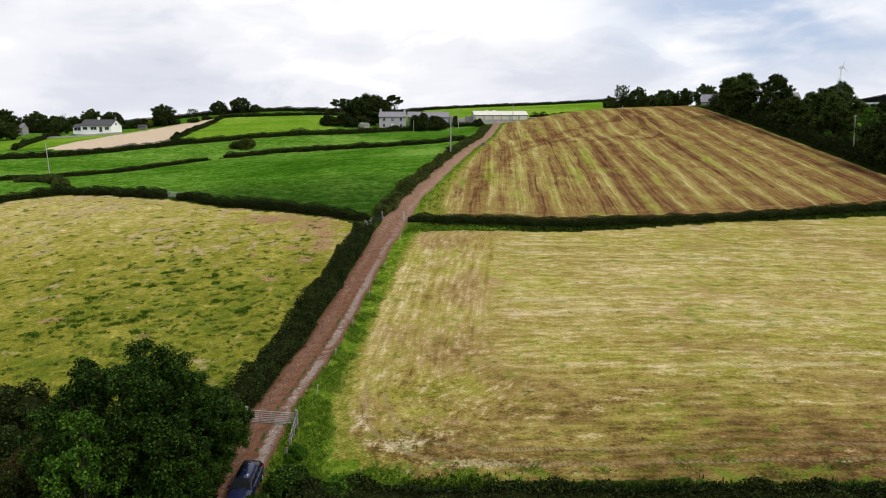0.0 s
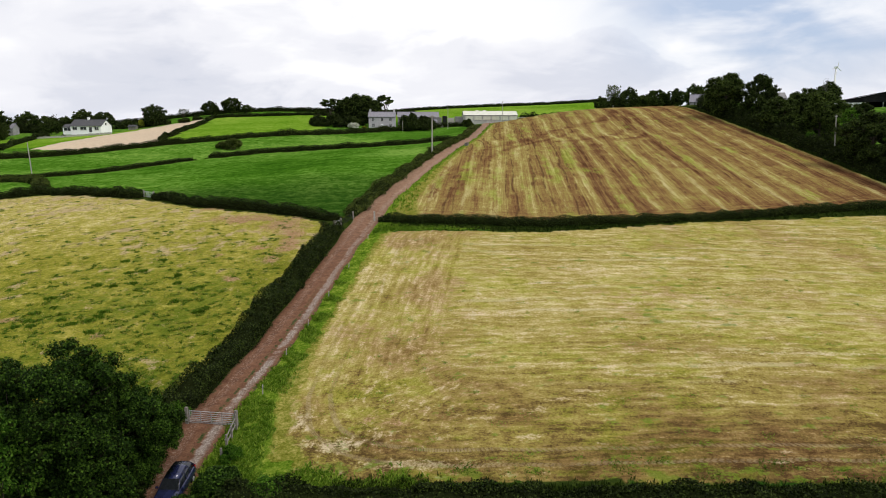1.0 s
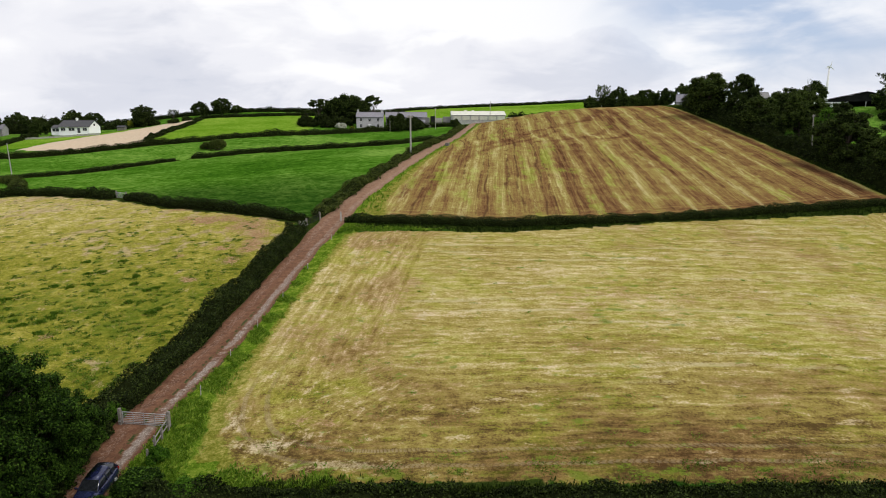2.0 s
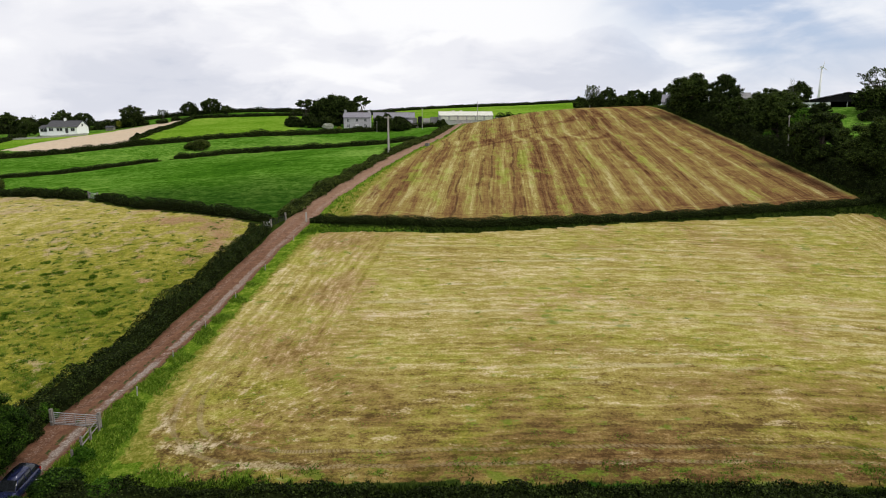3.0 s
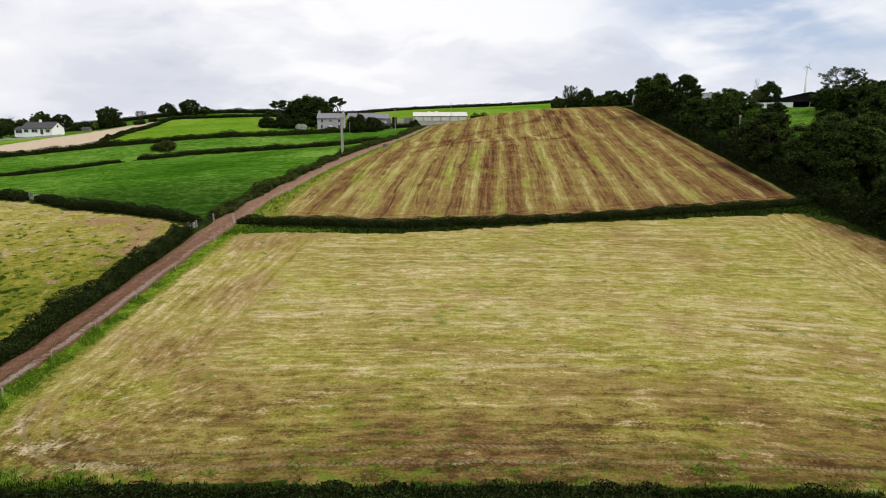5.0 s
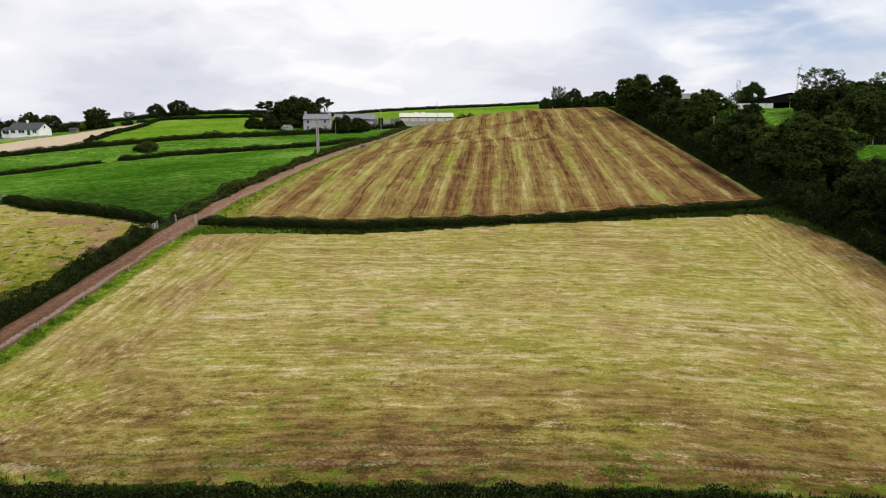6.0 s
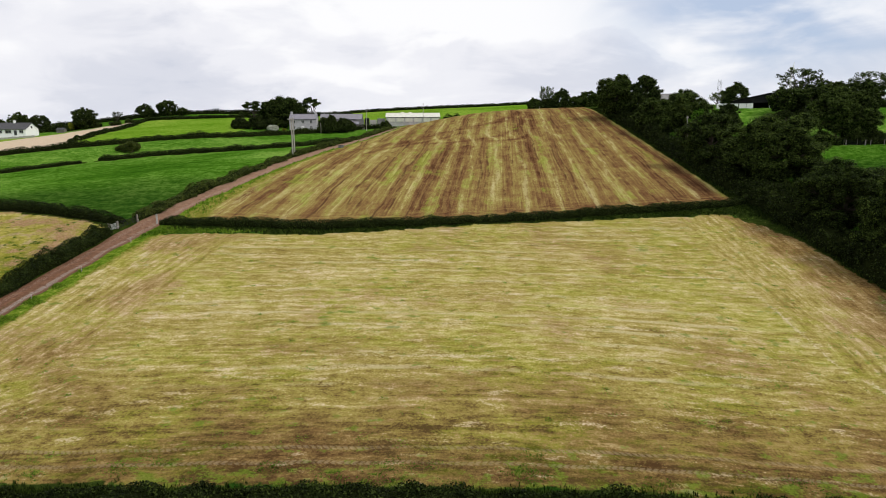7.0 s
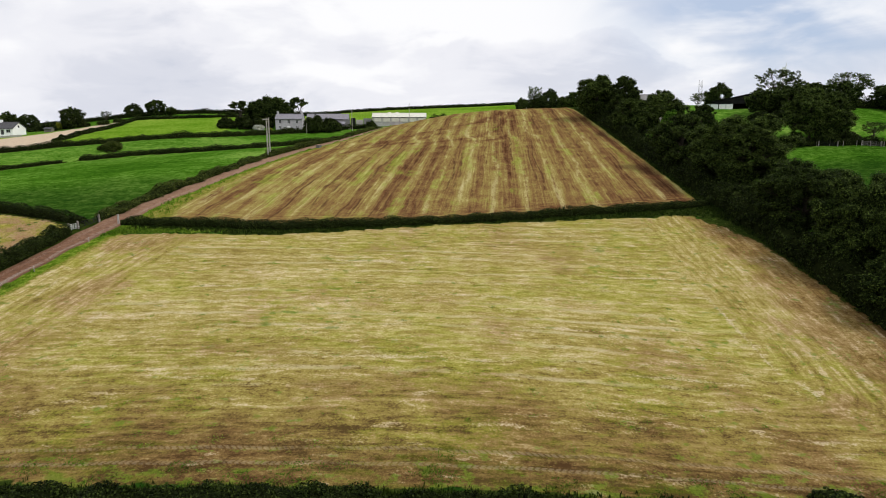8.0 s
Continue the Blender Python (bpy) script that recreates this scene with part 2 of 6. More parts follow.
LOW_FAR_A = [(-125, 154), (-112, 159), (-101, 164.5), (-89, 172), (-80, 187), (-72, 195)]
LOW_FAR_B = [(-67.8, 196.8), (-50, 200), (-25, 196), (-5, 190.5), (7, 199)]
UP_FAR = [(-200, 181), (-150, 200), (-130, 208), (-115, 218), (-97, 228.5), (-79, 233.5), (-44, 248), (-20, 268), (4, 281), (16, 277)]
RIDGE = [(-100, 246), (-104, 272), (-109, 300), (-111, 326), (-85, 322), (-59, 326), (-44, 318)]
EDGE_X = 91.5

ROAD_XY = np.array(ROAD, float)


def road_x(y):
    return np.interp(y, ROAD_XY[:, 1], ROAD_XY[:, 0])


def mid_y(x):
    p = np.array(MID_HEDGE)
    return np.interp(x, p[:, 0], p[:, 1])


def ground_material():
    m, k, p = material("fields", 1.0)
    p["Specular IOR Level"].default_value = 0.0
    v = k.place()
    wide, patch, tuft, fine = k.noise(v, 0.03, 4), k.noise(v, 0.20, 5, 0.62), k.noise(v, 0.85, 5, 0.65), k.noise(v, 4.5, 5, 0.7)
    edge = k.calc("MULTIPLY", k.calc("SUBTRACT", tuft, 0.5), 1.6)

    def mask(name):
        return k.step(k.calc("ADD", k.attr(name), edge), 0.38, 0.62)

    def blend(*pairs):
        """A weighted sum of noises, spread to the full range."""
        total = None
        for n, weight in pairs:
            term = k.calc("MULTIPLY", k.calc("SUBTRACT", n, 0.5), weight)
            total = term if total is None else k.calc("ADD", total, term)
        return k.calc("ADD", total, 0.5)

    def lines(across, length, seed, scale, detail=4, rough=0.6):
        return k.noise(k.join(across, length, seed), scale, detail, rough, 0.04)

    swath, along, rim = k.attr("swath"), k.attr("along"), k.attr("rim")
    # rows of the mower: broad swaths, thin rows, and short wisps; the headland's rows follow the edge
    head = k.step(k.calc("ADD", k.attr("head"), k.calc("MULTIPLY", k.calc("SUBTRACT", patch, 0.5), 1.2)), 0.25, 0.75)
    rim_along = k.attr("rim_along")

    def rows(seed, scale, stretch, detail=4, rough=0.6):
        a = lines(swath, k.calc("MULTIPLY", along, stretch), seed, scale, detail, rough)
        c = lines(rim, k.calc("MULTIPLY", rim_along, stretch), seed + 20.0, scale, detail, rough)
        return k.mix(head, a, c)

    broad, thin, wisp = rows(0.0, 0.34, 0.07, 4, 0.6), rows(4.0, 1.1, 0.05, 3, 0.6), rows(8.0, 2.2, 0.18, 4, 0.65)
    # rich pasture
    lush_f = blend((wide, 0.9), (k.noise(k.scaled(v, 0.6, 1.0, 1.0), 0.40, 5, 0.65), 0.6), (tuft, 0.95), (fine, 1.2))
    lush = k.ramp(lush_f, [(0.22, (0.018, 0.062, 0.004)), (0.5, (0.050, 0.138, 0.009)), (0.76, (0.160, 0.270, 0.046))])
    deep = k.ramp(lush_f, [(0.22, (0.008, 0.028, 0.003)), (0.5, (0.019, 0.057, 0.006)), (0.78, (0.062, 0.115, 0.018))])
    dark_corner = k.step(k.calc("ADD", k.attr("dark_corner"), k.calc("MULTIPLY", k.calc("SUBTRACT", k.noise(k.scaled(v, 0.5, 1.0, 1.0), 0.12, 4, 0.6), 0.5), 0.7)), 0.05, 0.95)
    lush = k.mix(dark_corner, lush, deep)
    hill = k.ramp(lush_f, [(0.20, (0.056, 0.140, 0.007)), (0.5, (0.108, 0.215, 0.013)), (0.80, (0.22, 0.31, 0.045))])
    # cut hay ground
    grit = k.noise(v, 11.0, 3, 0.7)
    mott = k.noise(k.scaled(v, 0.6, 1.0, 1.0), 1.7, 5, 0.68)
    streak = rows(31.0, 2.4, 0.022, 3, 0.7)
    dash = rows(37.0, 1.4, 0.24, 4, 0.6)
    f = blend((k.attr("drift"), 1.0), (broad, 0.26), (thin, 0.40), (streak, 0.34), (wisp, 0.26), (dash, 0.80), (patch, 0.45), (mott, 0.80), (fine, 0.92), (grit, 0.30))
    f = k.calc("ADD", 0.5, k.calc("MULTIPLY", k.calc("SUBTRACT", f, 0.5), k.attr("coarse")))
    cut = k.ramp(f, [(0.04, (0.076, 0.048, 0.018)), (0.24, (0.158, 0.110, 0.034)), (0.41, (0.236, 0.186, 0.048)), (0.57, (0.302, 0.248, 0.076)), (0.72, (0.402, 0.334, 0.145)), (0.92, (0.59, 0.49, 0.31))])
    row = k.calc("ADD", k.calc("MULTIPLY", swath, 1 / 3.1), k.calc("MULTIPLY", rows(17.0, 0.12, 0.15, 2), 1.1))
    row = k.calc("ABSOLUTE", k.calc("SUBTRACT", k.calc("FRACT", row), 0.5))
    row = k.calc("MULTIPLY", k.step(row, 0.33, 0.46), k.step(blend((rows(14.0, 0.16, 0.25, 2), 1.3), (wisp, 0.8), (mott, 0.6), (fine, 0.7)), 0.42, 0.62))
    row = k.calc("MULTIPLY", row, k.calc("SUBTRACT", 1.0, head))
    cut = k.mix(k.calc("MULTIPLY", row, 0.75), cut, k.ramp(fine, [(0.3, (0.34, 0.29, 0.13)), (0.7, (0.54, 0.47, 0.29))]))
    wet = blend((k.noise(v, 0.075, 3), 1.0), (k.noise(k.scaled(v, 0.45, 1.0, 1.0), 0.75, 5, 0.65), 1.1), (wisp, 0.5), (fine, 0.45))
    cut = k.mix(k.calc("MULTIPLY", k.step(wet, 0.44, 0.72), 0.75), cut, k.ramp(f, [(0.05, (0.076, 0.086, 0.009)), (0.5, (0.232, 0.228, 0.032)), (0.95, (0.46, 0.42, 0.14))]))
    dry = blend((k.noise(v, 0.11, 3), 1.0), (thin, 0.5), (mott, 0.7), (fine, 0.5))
    cut = k.mix(k.calc("MULTIPLY", k.step(k.calc("ADD", dry, k.attr("worn_shaded")), 0.54, 0.80), 0.75), cut, k.ramp(f, [(0.05, (0.060, 0.029, 0.013)), (0.45, (0.178, 0.103, 0.042)), (0.75, (0.335, 0.230, 0.118)), (0.97, (0.58, 0.46, 0.31))]))
    straw = blend((k.noise(k.scaled(v, 0.5, 1.0, 1.0), 0.42, 4), 0.9), (dash, 1.5), (fine, 0.9))
    cut = k.mix(k.calc("MULTIPLY", k.step(straw, 0.68, 0.92), 0.6), cut, (0.52, 0.415, 0.28))
    heap = k.calc("ADD", k.attr("chaff"), k.calc("SUBTRACT", blend((dash, 1.6), (fine, 1.6), (mott, 0.8)), 0.5))
    cut = k.mix(k.calc("MULTIPLY", k.step(heap, 0.55, 1.15), 0.75), cut, k.ramp(fine, [(0.3, (0.40, 0.32, 0.19)), (0.7, (0.60, 0.51, 0.36))]))
    sprout = blend((k.noise(k.scaled(v, 0.7, 1.0, 1.0), 0.9, 3, 0.5), 1.6), (dash, 0.5), (fine, 0.7), (k.noise(v, 0.05, 2), 0.6))
    sprout = k.calc("ADD", sprout, k.attr("fringe"))
    cut = k.mix(k.calc("MULTIPLY", k.step(sprout, 0.72, 0.90), 0.7), cut, k.ramp(fine, [(0.3, (0.055, 0.098, 0.010)), (0.7, (0.140, 0.205, 0.020))]))
    # the upper field: mower passes about six metres apart, each with pale windrow, brown swath and two wheel marks
    turn = k.calc("ADD", k.attr("rowed"), k.calc("MULTIPLY", k.calc("SUBTRACT", lines(swath, k.calc("MULTIPLY", along, 0.30), 9.0, 0.13, 2, 0.5), 0.5), 0.75))
    turn = k.calc("ADD", turn, k.calc("MULTIPLY", k.calc("SUBTRACT", thin, 0.5), 0.16))
    saw = k.calc("ABSOLUTE", k.calc("SUBTRACT", k.calc("FRACT", turn), 0.5))
    mid_band = lines(swath, k.calc("MULTIPLY", along, 0.030), 12.0, 0.75, 4, 0.65)
    long_band = lines(swath, k.calc("MULTIPLY", along, 0.12), 41.0, 0.16, 3, 0.55)
    hair = lines(swath, k.calc("MULTIPLY", along, 0.012), 51.0, 1.7, 3, 0.7)
    hair_fine = lines(swath, k.calc("MULTIPLY", along, 0.02), 61.0, 3.6, 2, 0.6)
    short_band = lines(swath, k.calc("MULTIPLY", along, 0.22), 71.0, 1.0, 4, 0.65)
    g = blend((long_band, 0.30), (mid_band, 0.50), (short_band, 0.45), (hair, 0.64), (hair_fine, 0.40), (patch, 0.45), (mott, 0.45), (fine, 0.85), (k.attr("track"), -0.20))
    g = k.calc("ADD", g, k.calc("MULTIPLY", k.calc("SUBTRACT", saw, 0.25), 0.44))
    # the strip along the hedge is mown the other way
    foot = k.attr("foot")
    cross = blend((k.noise(k.join(k.calc("MULTIPLY", swath, 0.10), foot, 3.0), 1.3, 4, 0.65), 1.5), (patch, 0.5), (mott, 0.7), (fine, 0.9))
    g = k.mix(k.calc("MULTIPLY", k.step(k.calc("ADD", foot, k.calc("MULTIPLY", tuft, 5.0)), 12.0, 7.0), 0.6), g, cross)
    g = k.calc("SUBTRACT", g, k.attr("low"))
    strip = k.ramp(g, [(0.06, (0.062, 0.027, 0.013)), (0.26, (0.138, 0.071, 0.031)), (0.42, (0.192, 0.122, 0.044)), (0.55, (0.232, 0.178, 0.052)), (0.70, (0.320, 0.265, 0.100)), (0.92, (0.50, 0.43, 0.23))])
    windrow = k.calc("MULTIPLY", k.step(saw, 0.39, 0.47), k.step(blend((long_band, 1.1), (short_band, 1.4), (fine, 0.6)), 0.42, 0.66))
    strip = k.mix(k.calc("MULTIPLY", windrow, 0.5), strip, k.ramp(fine, [(0.3, (0.30, 0.26, 0.085)), (0.7, (0.52, 0.46, 0.25))]))
    wheel = k.calc("MULTIPLY", k.step(saw, 0.085, 0.125), k.calc("SUBTRACT", 1.0, k.step(saw, 0.145, 0.185)))
    wheel = k.calc("MULTIPLY", wheel, k.step(blend((long_band, 1.0), (patch, 0.6), (short_band, 0.8)), 0.60, 0.40))
    strip = k.mix(k.calc("MULTIPLY", wheel, 0.75), strip, (0.070, 0.035, 0.018))
    leafy_band = blend((lines(swath, k.calc("MULTIPLY", along, 0.14), 15.0, 0.30, 3), 1.0), (patch, 0.8), (saw, 0.5), (fine, 0.5), (short_band, 0.6))
    leafy_band = k.calc("ADD", leafy_band, k.attr("sward"))
    strip = k.mix(k.calc("MULTIPLY", k.step(leafy_band, 0.48, 0.72), 0.75), strip, k.ramp(g, [(0.15, (0.100, 0.118, 0.016)), (0.55, (0.195, 0.225, 0.032)), (0.9, (0.36, 0.36, 0.10))]))
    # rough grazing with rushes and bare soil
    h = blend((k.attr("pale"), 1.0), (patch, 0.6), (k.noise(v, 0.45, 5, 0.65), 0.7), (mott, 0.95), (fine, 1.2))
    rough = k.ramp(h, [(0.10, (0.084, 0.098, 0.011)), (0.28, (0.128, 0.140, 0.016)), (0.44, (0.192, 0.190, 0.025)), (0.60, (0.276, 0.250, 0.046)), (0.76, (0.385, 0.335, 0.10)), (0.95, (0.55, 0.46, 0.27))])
    rush = blend((k.noise(v, 0.55, 4, 0.6, 0.3), 1.7), (k.noise(v, 0.09, 2), 0.8), (fine, 0.6), (k.attr("pale"), -0.9))
    rough = k.mix(k.calc("MULTIPLY", k.step(rush, 0.60, 0.80), 0.5), rough, k.ramp(fine, [(0.3, (0.030, 0.066, 0.006)), (0.7, (0.092, 0.150, 0.014))]))
    dead = blend((k.noise(v, 0.40, 4, 0.6, 0.2), 1.7), (k.noise(v, 0.07, 2), 0.9), (fine, 0.9), (k.attr("pale"), 0.5))
    rough = k.mix(k.calc("MULTIPLY", k.step(dead, 0.66, 0.80), 0.8), rough, k.ramp(mott, [(0.3, (0.26, 0.185, 0.095)), (0.7, (0.44, 0.35, 0.22))]))
    bare_f = blend((tuft, 1.2), (fine, 1.4), (patch, 0.6))
    bare = k.step(k.calc("ADD", k.attr("bare"), k.calc("SUBTRACT", bare_f, 0.5)), 0.36, 0.72)
    soil = k.ramp(fine, [(0.30, (0.160, 0.084, 0.040)), (0.5, (0.280, 0.172, 0.088)), (0.7, (0.44, 0.325, 0.195))])
    tan = k.ramp(blend((tuft, 0.6), (fine, 0.6)), [(0.3, (0.40, 0.315, 0.22)), (0.7, (0.58, 0.475, 0.35))])
    # rough ground, coloured dark for the shade under hedges and trees
    wild_shade = k.ramp(blend((tuft, 1.0), (fine, 0.8)), [(0.25, (0.009, 0.017, 0.003)), (0.5, (0.021, 0.035, 0.006)), (0.75, (0.052, 0.070, 0.012))])
    verge = k.ramp(blend((tuft, 1.3), (fine, 1.2)), [(0.2, (0.026, 0.058, 0.005)), (0.5, (0.078, 0.140, 0.010)), (0.8, (0.21, 0.25, 0.036))])
    lime = k.ramp(blend((tuft, 0.9), (mott, 0.8), (fine, 1.2)), [(0.2, (0.070, 0.082, 0.009)), (0.5, (0.158, 0.162, 0.024)), (0.8, (0.32, 0.28, 0.085))])
    # tyre marks of the tractor, two lines with lugs
    def line_at(d, half):
        return k.calc("SUBTRACT", 1.0, k.step(k.calc("ABSOLUTE", k.calc("SUBTRACT", rim, d)), half * 0.6, half))

    lug = k.calc("FRACT", k.calc("ADD", k.calc("MULTIPLY", rim_along, 2.1), k.calc("ADD", k.calc("MULTIPLY", k.calc("ABSOLUTE", k.calc("SUBTRACT", k.calc("FRACT", k.calc("MULTIPLY", rim, 0.5)), 0.3)), 3.0), k.calc("MULTIPLY", mott, 0.8))))
    lug = k.step(k.calc("ABSOLUTE", k.calc("SUBTRACT", lug, 0.5)), 0.10, 0.22)
    marks = k.calc("MAXIMUM", line_at(2.0, 0.24), line_at(3.7, 0.24))
    marks = k.calc("MULTIPLY", marks, k.calc("MULTIPLY", k.attr("rut"), k.step(blend((patch, 1.0), (mott, 0.8)), 0.30, 0.55)))
    cut = k.mix(k.calc("MULTIPLY", marks, 0.32), cut, (0.120, 0.078, 0.036))
    cut = k.mix(k.calc("MULTIPLY", marks, k.calc("MULTIPLY", lug, 0.27)), cut, (0.46, 0.38, 0.24))
    col = lush
    for name, c in (("hill", hill), ("rough", rough), ("mown", cut), ("strip", strip), ("tan", tan), ("lime", lime), ("wild_shade", wild_shade), ("verge", verge)):
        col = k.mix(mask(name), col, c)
    col = k.mix(bare, col, soil)
    k.put(p["Base Color"], col)
    relief = k.calc("ADD", k.calc("MULTIPLY", tuft, 0.5), k.calc("ADD", k.calc("MULTIPLY", fine, 0.5), k.calc("MULTIPLY", wisp, 0.4)))
    k.put(p["Normal"], k.bump(relief, 0.6, 0.22))
    return m


CHAFF = [(77.6, 66, 0.5, 16), (79.2, 54, 0.6, 3.0), (7.7, 65.6, 0.8, 2.6), (8.7, 71.5, 0.6, 3.0), (-3.6, 43.2, 3.6, 1.3), (-6.6, 46.5, 1.2, 2.4), (2.5, 40.6, 6.0, 0.8), (-2.8, 73, 0.6, 5.0), (86, 57.5, 0.8, 2.2), (88, 55.5, 1.5, 0.9), (40, 55.8, 22, 0.6), (66, 54.6, 12, 0.6), (52, 71.5, 14, 0.7), (24, 52, 8, 0.5), (74, 46.5, 7, 0.6), (50, 45.2, 6, 0.5), (30, 63, 7, 0.5), (58, 63.5, 8, 0.5), (18, 74, 6, 0.6), (70, 80, 10, 0.7), (36, 83, 12, 0.7)]


def build_ground():
    def stretch(parts):
        return np.unique(np.concatenate([np.arange(a, b, s) for a, b, s in parts]).round(3))

    out = [500, 700, 1000, 1500, 2200, 3200, 4500]
    xs = stretch([(-400, -200, 20), (-200, -80, 2.0), (-80, 100, 0.75), (100, 220, 2.0), (220, 401, 20)])
    xs = np.r_[[-v for v in out[::-1]], xs, out]
    ys = stretch([(-300, -20, 20), (-20, 26, 3.0), (26, 130, 0.75), (130, 240, 1.3), (240, 350, 2.5), (350, 481, 8)])
    ys = np.r_[[-4500, -3000, -2000, -1200, -700, -450], ys, [520, 600, 700, 900, 1300, 2000, 3000, 4500]]
    y, x = np.meshgrid(ys, xs, indexing="ij")
    z = land(x, y)
    rx = road_x(y)
    d_road = from_line(ROAD, x, y)
    z = z - 0.05 * (1 - ease(d_road, 1.6, 2.6))  # the track lies a little sunk
    wob = 0.8 * np.sin(x * 0.31) + 0.6 * np.sin(x * 0.13 + y * 0.21)
    left = np.interp(y, [38, 45, 50, 60, 74, 91, 97], [-4.5, -8.4, -9.0, -8.3, -6.8, -4.6, -2.5])
    top = np.interp(x, [-6, -2, 10, 18, 27, 47, 75, 88, 95], [91, 94.0, 94.0, 93.6, 95.6, 101.2, 106, 106.5, 101])
    near_edge = np.interp(x, [-6, 0, 8, 19, 40, 60, 90], [38.6, 38.2, 37.8, 37.4, 36.9, 37.2, 38.4])
    right = np.interp(y, [36, 52, 72, 88, 95, 100, 103, 106], [95.4, 95.2, 94.6, 93.6, 92.4, 90.6, 88.5, 86])
    mown = (x > left - 1.2) & (y > near_edge + 0.25 * wob) & (y < top) & (x < right + 1.5)
    s_left = np.interp(y, [103, 110, 121, 148, 201, 266], [-0.4, -1.0, 0.8, 5.6, 16.2, 25.6])
    strip = (x > s_left) & (y > mid_y(x) + 1.6) & (x < EDGE_X) & (y < np.interp(x, [20, 24, 36, 44, 91], [262, 268, 276, 290, 290]))
    rough_poly = [(-20, 38), (-17.6, 54), (-15.8, 70), (-14.2, 85), (-13.2, 98), (-26, 104), (-37, 108), (-52, 119), (-69, 131), (-83, 136.4), (-91, 132), (-100, 121), (-118, 103), (-150, 89), (-150, 30)]
    rough = inside(rough_poly, x, y)
    tan_poly = [(-141, 226), (-132, 223), (-118, 220), (-101, 234), (-105, 262), (-110, 300), (-113, 322), (-124, 318), (-134, 300), (-139, 272)]
    tan = inside(tan_poly, x, y)
    hill = inside([(-101, 232), (-79, 236), (-46, 250), (-44, 322), (-60, 324), (-85, 321), (-110, 325), (-108, 300), (-103, 272)], x, y) | inside([(-160, 226), (-140, 231), (-139, 272), (-134, 300), (-147, 286), (-160, 284), (-190, 290), (-190, 250)], x, y)
    hill |= (y > 300) & (y < 430) & (x > -40) & (x < 125)
    wild_shade = ((x > -4) & (x < 97) & (y > top + 1.4 * (1 - ease(x, 4, 14))) & (y < mid_y(x) + 1.4)) | ((x > EDGE_X) & (x < 107) & (y > 106) & (y < 250)) | ((x > 96) & (x < 107) & (y > 30) & (y < 110)) | ((x > right + 2.0) & (x < 99) & (y <= 108) & (y > 30))
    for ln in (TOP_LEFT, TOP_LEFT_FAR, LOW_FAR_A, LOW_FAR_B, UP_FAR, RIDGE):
        wild_shade |= from_line(ln, x, y) < 1.6
    wild_shade |= (x > -60) & (x < -17.3) & (y < 45) & (y > 25)
    wild_shade |= (y < near_edge + 0.5) & (y > 29) & (x > -3)
    wild_shade |= (x < rx - 1.7) & (x > rx - np.where(y < 98, 4.8, 4.4)) & (y > 36) & (y < 262)
    gap = x - rx
    verge = (gap > 1.5) & (gap < 9) & (y < 100) & (y > 36) & (x <= left) | ((gap > 1.5) & (x <= s_left) & (y > 100) & (y < 262) & (gap < 3.1))
    verge |= (y > 36) & (y <= 39.3) & (x > -11) & (x < -3)
    verge |= (x > -5.5) & (x <= 9 + wob) & (y > top) & (y < top + 1.6)
    # rows run along the lower field's length and up the upper field; the headland rows follow the edge
    upper = y > mid_y(x) + 1
    lean = 0.085 - 0.03 * ease(x, 62, 84) - 0.05 * ease(x, 84, 92)
    swath, along = np.where(upper, x - lean * (y - 110), y + 0.012 * x), np.where(upper, y, x)
    # the mower's passes, counted by their pale windrows
    rowed = np.interp(swath, [-10.0, 2.8, 8.3, 13.6, 19.2, 25.8, 31.4, 36.6, 42.0, 47.5, 53.7, 60.0, 66.2, 73.0, 79.4, 85.6, 91.8, 98.0], np.arange(-1, 17))
    rowed = (rowed + 0.42 * ease(y, 179, 192) * (1 - ease(x, 68, 80))) * upper
    foot = np.where(upper, y - mid_y(x), 99.0)
    sward = np.zeros(x.shape)
    for sx, sy, ax, ay, amount in ((34.0, 150, 1.5, 13, 0.42), (30.0, 136, 5.0, 9, 0.20), (13.0, 128, 9.0, 8, 0.22), (38.5, 166, 1.2, 12, 0.28), (50.0, 160, 1.5, 16, 0.22), (62, 150, 1.4, 26, 0.18), (54, 222, 3.0, 14, 0.2), (24, 190, 9, 40, 0.10)):
        sward = np.maximum(sward, amount * np.exp(-(((x - sx - 0.085 * (y - sy)) / ax) ** 2) - ((y - sy) / ay) ** 2))
    a, c, e = np.clip(x - left, -30, 200), np.clip((y - 38.0) * 0.95, -30, 200), np.clip(95.0 - x, -30, 200)
    soft = 3.0
    rim = -soft * np.log(np.exp(-a / soft) + np.exp(-c / soft) + np.exp(-e / soft) + 1e-9)
    rim = np.where(upper, (x - s_left) * 0.92, rim)
    wa, wc, we = np.exp(-a / soft), np.exp(-c / soft), np.exp(-e / soft)
    rim_along = np.where(upper, y, (x * wc - y * wa + y * we) / (wa + wc + we + 1e-12))
    head = np.where(upper, 0.0, np.maximum(1 - ease(rim, 10, 15), 1 - ease(e, 15.5, 18)))
    # the tractor's way across the upper field
    track = np.zeros(x.shape)
